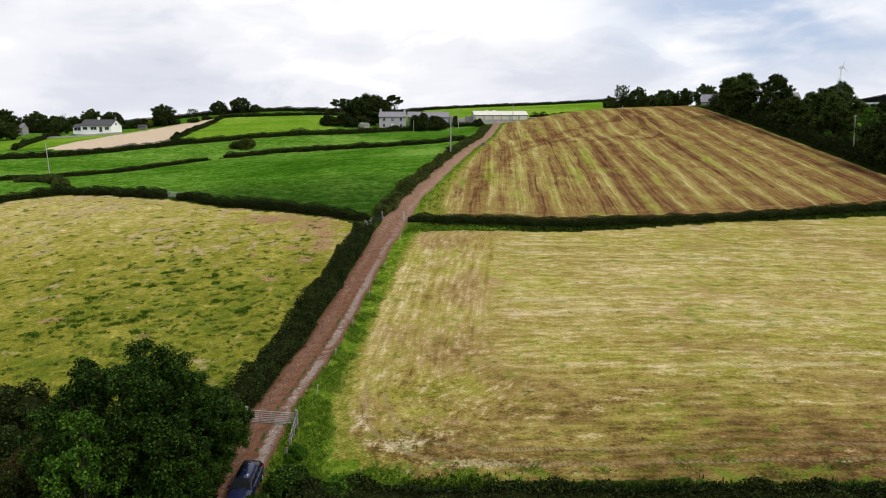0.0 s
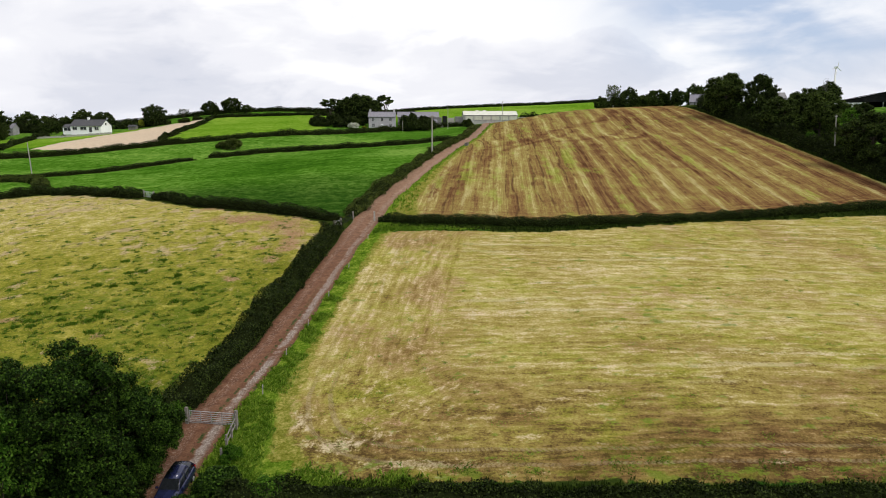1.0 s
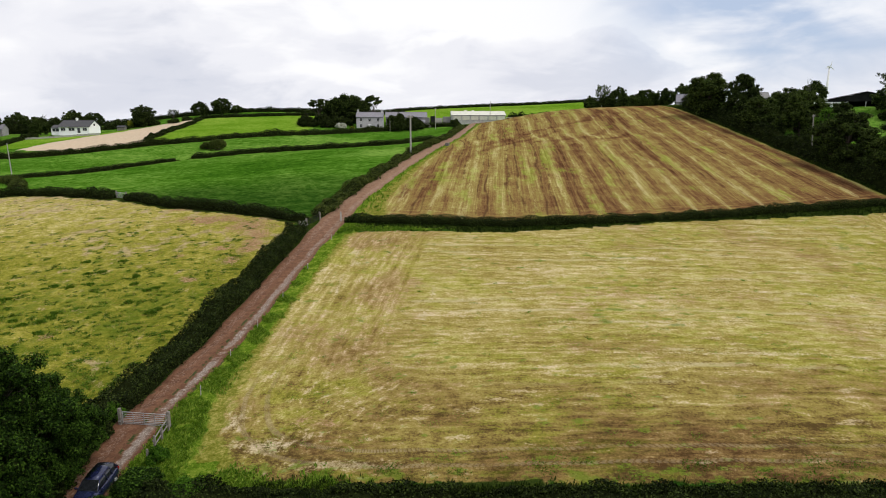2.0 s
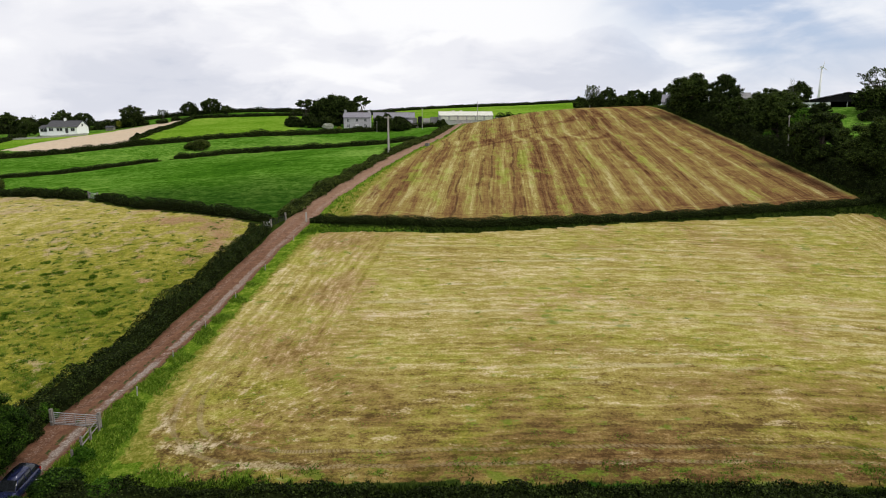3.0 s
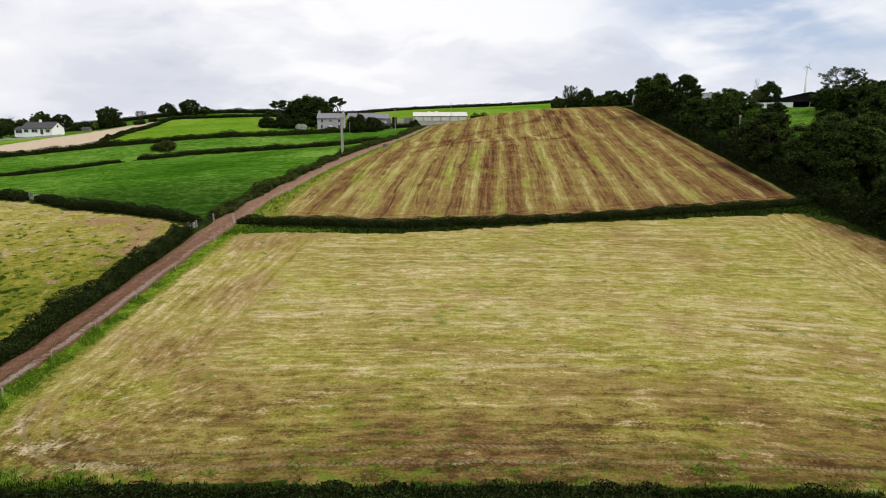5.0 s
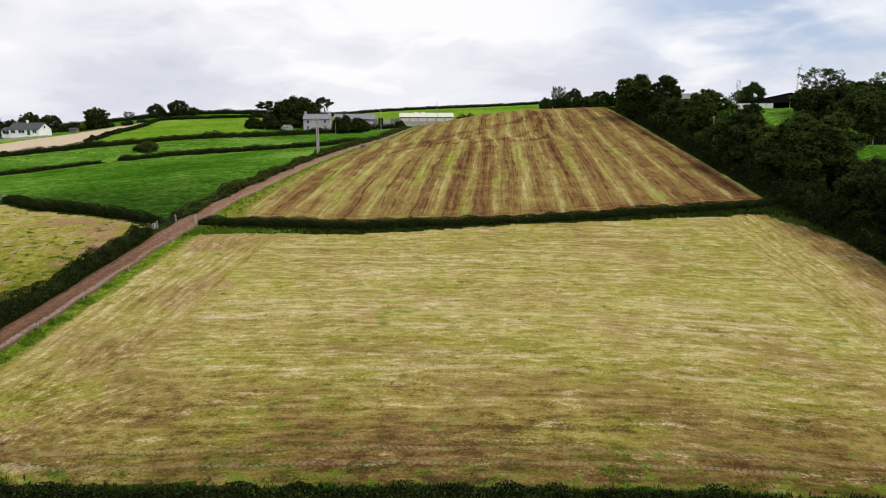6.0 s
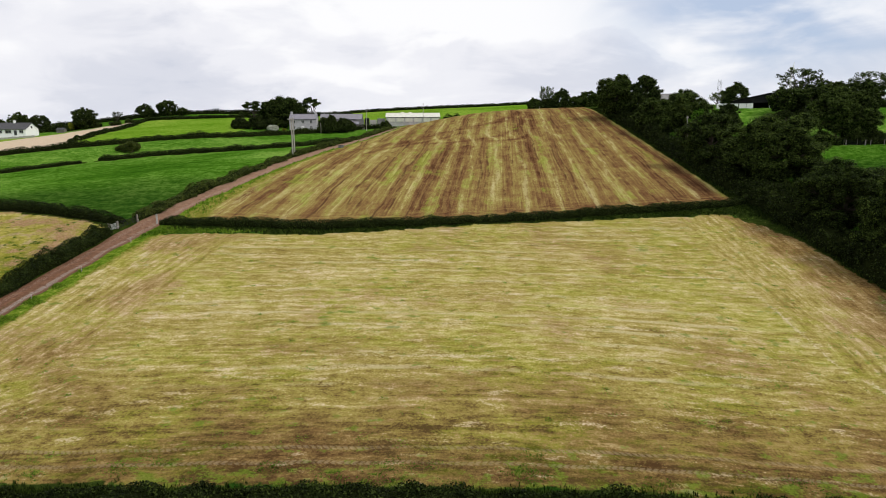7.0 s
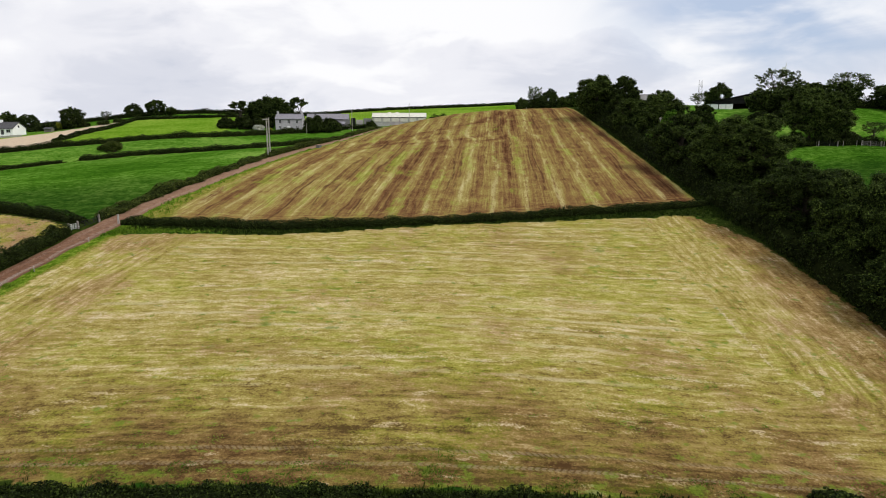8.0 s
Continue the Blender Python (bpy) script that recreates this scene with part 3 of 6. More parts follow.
    for line, wide in (([(1.5, 114), (3.5, 122), (8.9, 143.7), (13.5, 160), (18.8, 171.5), (28.8, 183.2), (38.8, 199.6), (46.8, 205.5), (58, 213), (66, 232)], 2.0), ([(6, 114), (11, 136), (17, 156), (25, 172), (36, 184), (44, 196)], 1.1), ([(36, 178), (45, 181), (50.7, 184), (56, 189), (60.2, 195), (64, 207), (67.5, 223), (69, 236)], 1.3), ([(52, 180), (59, 181), (63.3, 186), (66, 199), (69, 227)], 1.0)):
        track = np.maximum(track, np.exp(-((from_line(line, x, y) / wide) ** 2)))
    for line in ([(40.2, 179), (39.3, 174), (37.2, 148), (35.2, 125), (34.0, 109.5)], [(60.5, 176), (59.4, 158), (58.1, 129), (57, 113)], [(45.5, 172), (41.6, 132), (39.2, 108)]):
        track = np.maximum(track, 0.9 * np.exp(-(((from_line(line, x, y) - 1.0) / 0.55) ** 2)))
    # the tone also darkens towards the right margin
    track = np.maximum(track, 0.8 * ease(x, 86, 90.5)) * upper
    track = track - 2.0 * upper * np.exp(-(((x - EDGE_X + 0.7) / 0.55) ** 2))  # straw left lying along the margin
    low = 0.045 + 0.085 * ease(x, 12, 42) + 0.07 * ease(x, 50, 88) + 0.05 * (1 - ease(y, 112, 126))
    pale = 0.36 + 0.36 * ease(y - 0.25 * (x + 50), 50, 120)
    # the tone's last-metres term paints the belt's shade on the right margin
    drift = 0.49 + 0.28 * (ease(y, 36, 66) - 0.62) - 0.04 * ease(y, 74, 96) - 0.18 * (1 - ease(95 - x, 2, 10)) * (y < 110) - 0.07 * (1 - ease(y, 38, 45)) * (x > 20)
    # wheel ruts of the tractor in the headland
    corner = np.exp(-(((x + 1.5) / 5.0) ** 2) - ((y - 45.5) / 5.5) ** 2)
    rut = np.clip(1.3 * corner + 0.75 * (1 - ease(y, 48, 54)) + 0.35 * (1 - ease(a, 10, 14)) + 0.6 * (1 - ease(e, 8, 13)), 0, 1) * mown
    # brown headlands; beside the belt this also deepens the painted shade
    worn_shaded = 0.16 * (1 - ease(y, 39, 56)) * ease(x, 4, 18) + 0.17 * np.exp(-(((a - 9) / 5.0) ** 2)) + 0.46 * (1 - ease(e, 4, 12)) * (y < 110)
    spots = [(-34.5, 106.6, 3.5, 1.6), (-27, 100, 9, 3.4), (-20, 96.5, 6, 4.5), (-17.5, 88, 2.2, 6), (-17.5, 92, 2.5, 5), (-21, 86.6, 2.0, 1.6), (-18.5, 82, 1.6, 2.2), (-21.4, 76, 1.6, 1.2), (-26, 84, 1.2, 1.0), (-31, 62, 1.2, 0.9), (-43, 66, 1.3, 1.0), (-1.5, 46.2, 1.3, 0.9), (1.0, 45.6, 1.0, 0.7)]
    bare = np.zeros(x.shape)
    for sx, sy, ax, ay in spots:
        bare = np.maximum(bare, 0.75 * np.exp(-(((x - sx) / ax) ** 2 + ((y - sy) / ay) ** 2)))
    bare = bare * (rough | mown)
    bare = bare * np.where(mown, 0.8, 1.0)
    # a darker green tone towards the low corner of the meadow
    dark_corner = 1 - ease(y - 0.06 * (x + 20), 104, 152)
    dark_corner = dark_corner * ease(x, -130, -70)
    # green regrowth along the near edge and in the gate corner
    fringe = np.maximum(0.30 * np.exp(-((np.maximum(y - near_edge, 0) / 2.6) ** 2)), 0.55 * np.exp(-((np.hypot(x + 10.2, (y - 40.8) * 1.1) / 4.6) ** 2)))
    # pale chaff left lying in heaps and rows
    chaff = np.zeros(x.shape)
    for sx, sy, ax, ay in CHAFF:
        chaff = np.maximum(chaff, np.exp(-(((x - sx) / ax) ** 2 + ((y + 0.012 * (x - sx) - sy) / ay) ** 2)))
    chaff = chaff * mown
    verts = np.stack([x, y, z], -1).reshape(-1, 3)
    me = mesh_of("ground", verts, grid_faces(len(ys), len(xs)), ground_material(), True)
    wide = 3.8 + 2.2 * (1 - ease(y, 42, 54))  # the verge broadens towards the gate
    lime = (gap > 1.5) * np.clip(0.80 - (x - left) / (2.0 + 1.8 * (1 - ease(y, 50, 60))), 0, 1) * (y > 38) * (y < 97) * (x < 20)
    lime = np.maximum(lime, 0.9 * (gap > 1.5) * (y > 100) * (y < 200) * np.clip(1.0 - (x - s_left) / 1.8, 0, 1))
    soft_verge = np.clip(0.5 + (wide - gap) / 1.6, 0, 1) * ((gap > 1.5) & (gap < 12) & (y > 40) & (y < 96))
    verge = np.where((y > 41) & (y < 96) & (gap > 1.5) & (y < top + 0.3), soft_verge, verge)
    # the belt's shade at its foot, put into the ground colour
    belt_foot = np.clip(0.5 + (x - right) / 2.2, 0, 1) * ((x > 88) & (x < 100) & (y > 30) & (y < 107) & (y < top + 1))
    wild_shade = np.maximum(wild_shade, belt_foot)
    mown_soft = mown * np.clip(0.28 + 0.72 * (y - near_edge) / 1.5, 0, 1) * np.clip(0.8 + 0.5 * (x - left) / 1.4, 0, 1)
    for name, values in (("mown", mown_soft), ("strip", strip), ("rough", rough), ("tan", tan), ("hill", hill), ("wild_shade", wild_shade), ("verge", verge), ("swath", swath), ("along", along), ("rim", rim), ("rim_along", rim_along), ("head", head), ("worn_shaded", worn_shaded), ("pale", pale), ("drift", drift), ("rut", rut), ("bare", bare), ("track", track), ("low", low), ("rowed", rowed), ("foot", foot), ("sward", sward), ("lime", lime), ("chaff", chaff), ("dark_corner", dark_corner), ("fringe", fringe), ("coarse", 1.0 + 0.22 * (1 - ease(y, 42, 74)))):
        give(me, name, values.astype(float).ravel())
    tagged(new("ground", me), "patchwork of mown hay fields and green pasture on a hillside", "ground", kind="structure")


def road_material():
    m, k, p = material("farm_track", 0.95)
    p["Specular IOR Level"].default_value = 0.15
    v, side, far = k.place(), k.attr("side"), k.attr("far")
    fine, mid, coarse = k.noise(v, 7.0, 4, 0.7), k.noise(v, 1.6, 4, 0.6), k.noise(v, 0.25, 3)
    earth = k.ramp(k.calc("ADD", k.calc("MULTIPLY", mid, 0.5), k.calc("MULTIPLY", fine, 0.5)), [(0.28, (0.052, 0.022, 0.012)), (0.5, (0.140, 0.067, 0.037)), (0.72, (0.250, 0.140, 0.086))])
    stone = k.ramp(fine, [(0.34, (0.110, 0.082, 0.064)), (0.50, (0.225, 0.180, 0.150)), (0.66, (0.44, 0.39, 0.345))])
    lane = k.calc("ADD", side, k.calc("MULTIPLY", k.calc("SUBTRACT", mid, 0.5), 0.35))
    rut = k.calc("MULTIPLY", k.step(lane, 0.30, 0.42), k.calc("SUBTRACT", 1.0, k.step(lane, 0.62, 0.82)))
    rut = k.calc("MULTIPLY", rut, k.calc("SUBTRACT", 1.0, k.calc("MULTIPLY", k.step(far, 56, 90), 0.40)))
    rut2 = k.calc("MULTIPLY", k.step(lane, -0.72, -0.5), k.calc("SUBTRACT", 1.0, k.step(lane, -0.3, -0.12)))
    col = k.mix(k.calc("MULTIPLY", rut, k.step(k.calc("ADD", k.calc("MULTIPLY", coarse, 0.5), k.calc("MULTIPLY", mid, 0.5)), 0.36, 0.56)), earth, stone)
    col = k.mix(k.calc("MULTIPLY", rut2, k.calc("MULTIPLY", k.step(fine, 0.48, 0.6), 0.35)), col, stone)
    grass = k.ramp(fine, [(0.4, (0.020, 0.032, 0.008)), (0.65, (0.055, 0.075, 0.017))])
    crown = k.calc("MULTIPLY", k.step(lane, 0.10, 0.18), k.calc("SUBTRACT", 1.0, k.step(lane, 0.24, 0.34)))
    crown = k.calc("MULTIPLY", k.calc("MULTIPLY", crown, k.step(mid, 0.42, 0.56)), k.calc("SUBTRACT", 1.0, k.step(far, 62, 78)))
    col = k.mix(crown, col, grass)
    rim = k.step(k.calc("ADD", k.calc("ABSOLUTE", side), k.calc("MULTIPLY", k.calc("SUBTRACT", mid, 0.5), 0.9)), 0.86, 1.0)
    col = k.mix(k.calc("MULTIPLY", rim, 0.85), col, grass)
    dust = k.ramp(k.calc("ADD", k.calc("MULTIPLY", mid, 0.5), k.calc("MULTIPLY", fine, 0.5)), [(0.3, (0.152, 0.080, 0.047)), (0.7, (0.380, 0.252, 0.168))])
    col = k.mix(k.calc("MULTIPLY", k.step(far, 70, 130), 0.7), col, dust)
    k.put(p["Base Color"], col)
    k.put(p["Normal"], k.bump(k.calc("ADD", fine, k.calc("MULTIPLY", mid, 0.8)), 0.7, 0.10))
    return m


def build_road():
    line = resample([p for p in ROAD if p[1] >= -60], 0.6)
    d = np.gradient(line, axis=0)
    d /= np.hypot(*d.T)[:, None]
    side = np.linspace(-1, 1, 15)
    half = np.interp(line[:, 1], [30, 55, 85, 100, 110, 150, 230, 290], [2.1, 2.0, 1.9, 2.3, 1.9, 1.9, 2.2, 3.0]) + 0.12 * np.sin(line[:, 1] * 0.7)
    x = line[:, 0, None] + d[:, 1, None] * half[:, None] * side
    y = line[:, 1, None] - d[:, 0, None] * half[:, None] * side
    rut = -0.05 * np.exp(-(((np.abs(side) - 0.48) / 0.16) ** 2))
    z = land(x, y) + 0.03 + 0.02 * (1 - np.abs(side) ** 4) + rut - 0.09 * (np.abs(side) > 0.99)
    me = mesh_of("road", np.stack([x, y, z], -1).reshape(-1, 3), grid_faces(len(line), 15)[:, ::-1], road_material(), True)
    give(me, "side", np.broadcast_to(side, x.shape).ravel())
    give(me, "far", y.ravel())
    tagged(new("road", me), "unpaved reddish farm track with pale stony ruts", "farm track", kind="structure")


build_ground()
build_road()


# ---- building blocks ----
def part(name, bm, mat, parent=None, label="", smooth=False):
    """Links a bmesh (or a mesh) as one mesh object under a thing or a part."""
    if isinstance(bm, bmesh.types.BMesh):
        me = bpy.data.meshes.new(name)
        bmesh.ops.recalc_face_normals(bm, faces=bm.faces[:])
        bm.to_mesh(me)
        bm.free()
        for a in mat if isinstance(mat, (list, tuple)) else (mat,):
            me.materials.append(a)
        if smooth:
            me.polygons.foreach_set("use_smooth", np.ones(len(me.polygons), bool))
    else:
        me = bm
    ob = new(name, me)
    ob.parent = parent
    if label:
        tagged(ob, label)
    return ob


def thing(name, m, label, category, group="", kind=""):
    ob = tagged(new(name), label, category, group, kind)
    ob.matrix_basis = m
    ob.empty_display_size = 0.2
    return ob


def box(bm, x0, x1, y0, y1, z0, z1, bevel=0.0):
    r = bmesh.ops.create_cube(bm, size=1.0)
    vs = r["verts"]
    for v in vs:
        v.co = Vector((x0 + (v.co.x + 0.5) * (x1 - x0), y0 + (v.co.y + 0.5) * (y1 - y0), z0 + (v.co.z + 0.5) * (z1 - z0)))
    if bevel:
        edges = list({e for v in vs for e in v.link_edges})
        bmesh.ops.bevel(bm, geom=edges, offset=bevel, segments=2, affect="EDGES", profile=0.7)
    return bm


def a_box(*a, **k):
    return box(bmesh.new(), *a, **k)


def tube(path, radii, sides=6):
    """A tapered tube: arrays of verts and quads, ends open but for a point at the tip."""
    p, r = np.array(path, float), np.array(radii, float)
    d = np.gradient(p, axis=0)
    d /= np.linalg.norm(d, axis=1)[:, None] + 1e-9
    ref = np.where(np.abs(d[:, 2:3]) > 0.9, [[1.0, 0, 0]], [[0, 0, 1.0]])
    u = np.cross(d, ref)
    u /= np.linalg.norm(u, axis=1)[:, None] + 1e-9
    v = np.cross(d, u)
    a = np.linspace(0, 2 * math.pi, sides, endpoint=False)
    ring = p[:, None] + r[:, None, None] * (np.cos(a)[None, :, None] * u[:, None] + np.sin(a)[None, :, None] * v[:, None])
    return ring.reshape(-1, 3), grid_faces(len(p), sides, True)


def joined(pieces):
    vs, fs, n = [], [], 0
    for v, f in pieces:
        vs.append(v)
        fs.append(f + n)
        n += len(v)
    return np.concatenate(vs), np.concatenate(fs)


def rod(bm, a, b, r0, r1=None, sides=8):
    v, f = tube([a, b], [r0, r0 if r1 is None else r1], sides)
    vs = [bm.verts.new(p) for p in v]
    for q in f:
        bm.faces.new([vs[i] for i in q])
    bm.faces.new(vs[:sides][::-1])
    bm.faces.new(vs[-sides:])
    return bm


def leaves(at, size, r, lean=None):
    """Small folded rhombic leaves at the given places. lean: a way in which they tend to face."""
    n = len(at)
    a = r.normal(size=(n, 3))
    if lean is not None:
        a = a * 0.75 + lean
    a /= np.linalg.norm(a, axis=1)[:, None]
    b = np.cross(a, r.normal(size=(n, 3)))
    b /= np.linalg.norm(b, axis=1)[:, None]
    c = np.cross(a, b)
    s = (size * r.uniform(0.6, 1.35, n))[:, None]
    fold = a * s * 0.12
    v = np.stack([at - b * s * 0.5, at + c * s * 0.36 + fold, at + b * s * 0.55, at - c * s * 0.36 + fold], 1)
    return v.reshape(-1, 3), np.arange(4 * n).reshape(-1, 4)


def lumps(p, scale, seed):
    """Cheap smooth noise in -1..1 for arrays of places."""
    q = p * scale + seed
    return (np.sin(q[..., 0] * 1.7 + 1.3 * np.sin(q[..., 1] * 1.1 + seed)) + np.sin(q[..., 1] * 2.3 + 1.1 * np.sin(q[..., 2] * 1.9 + q[..., 0])) + np.sin(q[..., 2] * 2.9 + q[..., 0] * 1.3 + seed)) / 3


# ---- trees ----
def blobs(at, size, r, flat=0.8):
    """Lumpy quad-faced balls: the dense inside of leaf clusters."""
    n = 4
    u = np.linspace(-1, 1, n)
    a, c = np.meshgrid(u, u, indexing="ij")
    a, c, o = a.ravel(), c.ravel(), np.ones(n * n)
    cube = np.concatenate([np.stack(q, 1) for q in ((a, c, o), (c, a, -o), (o, a, c), (-o, c, a), (c, o, a), (a, -o, c))])
    cube /= np.linalg.norm(cube, axis=1)[:, None]
    one = np.concatenate([grid_faces(n, n) + i * n * n for i in range(6)])
    at, size = np.asarray(at), np.asarray(size)
    v = at[:, None] + cube[None] * size[:, None, None] * np.array([1, 1, flat])
    v = v + 0.22 * size[:, None, None] * lumps(v / size.mean(), 2.2, 3.0)[..., None] * cube[None]
    f = one[None] + (np.arange(len(at)) * len(cube))[:, None, None]
    return v.reshape(-1, 3), f.reshape(-1, 4)


def crown_mesh(name, clusters, leaf, n_leaves, r, mat, core=0.72, flat=0.8):
    """Leaves round dense cores, coloured near black for the shade inside."""
    cen, siz = np.array([c for c, _ in clusters]), np.array([s for _, s in clusters])
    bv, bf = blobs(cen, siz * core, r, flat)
    pick = r.choice(len(siz), n_leaves, p=siz**2 / (siz**2).sum())
    o = r.normal(size=(n_leaves, 3))
    o[:, 2] += 0.25
    o /= np.linalg.norm(o, axis=1)[:, None]
    at = cen[pick] + o * (siz[pick] * r.uniform(0.62, 1.12, n_leaves))[:, None] * [1, 1, flat]
    at = at + 0.2 * siz[pick][:, None] * lumps(at / siz.mean(), 2.2, 3.0)[:, None] * o
    lv, lf = leaves(at, leaf, r, o * 0.7 + [0, 0, 0.4])
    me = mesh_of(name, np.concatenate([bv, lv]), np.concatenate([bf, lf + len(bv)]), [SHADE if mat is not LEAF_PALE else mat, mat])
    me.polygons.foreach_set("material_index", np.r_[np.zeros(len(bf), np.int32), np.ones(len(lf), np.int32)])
    me.update()
    return me


def tree_meshes(name, seed, height, spread, first, n_lobes, leaf, n_leaves, open_crown=0.0, mats=(BARK, LEAF_TREE), flat=1.0, power=2.0, core=0.60, even=0.0):
    """Trunk with limbs, and a crown of leaf clusters round the limb ends."""
    r = np.random.default_rng(seed)
    wood, clusters = [], []
    trunk_top = height * 0.62
    n = 7
    zs = np.linspace(-0.5, trunk_top, n)
    bend = np.cumsum(r.normal(0, 0.05 * spread / n, (n, 2)), 0)
    spine = np.c_[bend - bend[1], zs]
    r0 = 0.030 * height
    wood.append(tube(spine, np.linspace(r0, r0 * 0.35, n) * np.r_[1.35, np.ones(n - 1)], 8))
    mid, half = (first + height) / 2, (height - first) / 2
    for i in range(n_lobes):
        # lobes are spread over an egg-shaped crown
        u = (i + 0.5) / n_lobes
        cz = 1 - 1.85 * u
        ang = i * 2.39996 + r.uniform(-0.5, 0.5)
        rad = math.sqrt(max(0.06, 1 - abs(cz) ** power)) * r.uniform(0.48 + 0.22 * even, 0.78)
        c = np.array([math.cos(ang) * rad * spread, math.sin(ang) * rad * spread, mid + cz * half * r.uniform(0.58 + 0.2 * even, 0.82)])
        start = spine[min(n - 1, max(1, int((0.2 + 0.6 * (c[2] - first) / (height - first)) * n)))]
        k1 = start + (c - start) * 0.5 + np.array([0, 0, -0.06 * height * (1 - abs(cz))]) + r.normal(0, 0.05 * spread, 3)
        t = np.linspace(0, 1, 6)[:, None]
        limb = (1 - t) ** 2 * start + 2 * t * (1 - t) * k1 + t * t * c
        wood.append(tube(limb, np.linspace(r0 * 0.36, r0 * 0.06, 6), 5))
        size = min(spread, 1.5 * half) * r.uniform(0.24, 0.38)
        m = int(r.integers(11, 17))
        for _ in range(m):
            o = r.normal(size=3)
            o /= np.linalg.norm(o)
            o[2] = o[2] * 0.8 * flat + 0.1
            tip = c + o * size * r.uniform(0.5, 1.0)
            clusters.append((tip, size * r.uniform(0.24, 0.50) * (1 - 0.4 * open_crown)))
            j = limb[4] + (tip - limb[4]) * 0.5 + r.normal(0, 0.1, 3)
            wood.append(tube([limb[4], j, tip], [r0 * 0.07, r0 * 0.045, r0 * 0.015], 4))
    tm = mesh_of(name + "_trunk", *joined(wood), mats[0], True)
    return tm, crown_mesh(name + "_crown", clusters, leaf, n_leaves, r, mats[1], core - 0.2 * open_crown)


def plant(name, meshes, x, y, label, category, turn=0.0, scale=1.0, tall=1.0, group="", sink=0.0, parts=("trunk", "crown")):
    ob = tagged(new(name), label, category, group)
    ob.matrix_basis = pose(x, y, ground_at(x, y) - sink, 0, 0, turn) @ Matrix.Diagonal((scale, scale, scale * tall, 1))
    for n, me in zip(parts, meshes):
        o = new(n, me)
        o.parent = ob
    return ob


BROAD = [tree_meshes("broad", 11 + i, 13, 6.6, -0.6, 26, 0.27, 42000) for i in range(3)]
NEAR = [tree_meshes("near", 31 + i, 13, 7.2, -1.0, 30, 0.19, 100000) for i in range(2)]
AIRY = [tree_meshes("airy", 51 + i, 12, 6.4, 4.6, 18, 0.26, 6500, 1.0, flat=0.8, power=2.6, core=0.26) for i in range(2)]
FAR = [tree_meshes("far", 71 + i, 9, 5.0, -0.4, 24, 0.32, 17000, even=0.6) for i in range(3)]
DOME = tree_meshes("dome", 91, 13, 11, -1.0, 110, 0.34, 80000, power=2.6, even=0.95)
PINE = [tree_meshes("pine", 101 + i, 11, 4.2, 6.0, 9, 0.42, 4500, 0.4, flat=0.5) for i in range(2)]
SAPLING = tree_meshes("sapling", 131, 9.2, 2.7, 1.0, 14, 0.17, 15000, 0.0, (BARK, LEAF_FRESH))
YOUNG_ASH = tree_meshes("young_ash", 131, 9.2, 2.7, 1.0, 14, 0.17, 15000, 0.0, (BARK, LEAF_YOUNG))
ASH = tree_meshes("ash", 121, 10.9, 6.0, -0.8, 36, 0.155, 150000, 0.30, (BARK, LEAF_ASH), power=3.0)


def bush_meshes(seed, leaf, n, mat):
    """A rounded shrub of unit radius with stems and a leafy mass."""
    r = np.random.default_rng(seed)
    wood = []
    cl = []
    for i in range(34):
        ang, el = i * 2.4, r.uniform(0.0, 1.45)
        c = np.array([math.cos(ang) * math.cos(el), math.sin(ang) * math.cos(el), 0.10 + math.sin(el) * 0.8]) * r.uniform(0.55, 0.85)
        wood.append(tube([[0, 0, -0.15], c * 0.5 + [0, 0, 0.05], c], [0.05, 0.03, 0.01], 5))
        cl.append((c, r.uniform(0.13, 0.28)))
    return mesh_of("stem", *joined(wood), BARK, True), crown_mesh("foliage", cl, leaf, n, r, mat, 0.55, 0.9)


BUSH = [bush_meshes(201 + i, 0.10, 7000, LEAF_HEDGE) for i in range(3)]
BUSH_NEAR = [bush_meshes(211 + i, 0.065, 16000, LEAF_HEDGE) for i in range(2)]
BUSH_FRESH = [bush_meshes(221 + i, 0.075, 11000, LEAF_FRESH) for i in range(2)]
BUSH_ASH = bush_meshes(226, 0.08, 12000, LEAF_ASH)
BUSH_BROWN = bush_meshes(231, 0.055, 14000, LEAF_BROWN)
BUSH_OLIVE = bush_meshes(236, 0.09, 7000, LEAF_BANK)
BUSH_PALE = bush_meshes(241, 0.12, 2500, LEAF_PALE)
BUSH_GOLD = bush_meshes(251, 0.12, 2500, LEAF_GOLD)


def bush(meshes, x, y, r, h, label, name="bush", turn=0.0, group=""):
    ob = tagged(new(name), label, "bush", group)
    ob.matrix_basis = pose(x, y, ground_at(x, y), 0, 0, turn) @ Matrix.Diagonal((r, r, h, 1))
    for n, me in zip(("stem", "foliage"), meshes):
        o = new(n, me)
        o.parent = ob
    return ob


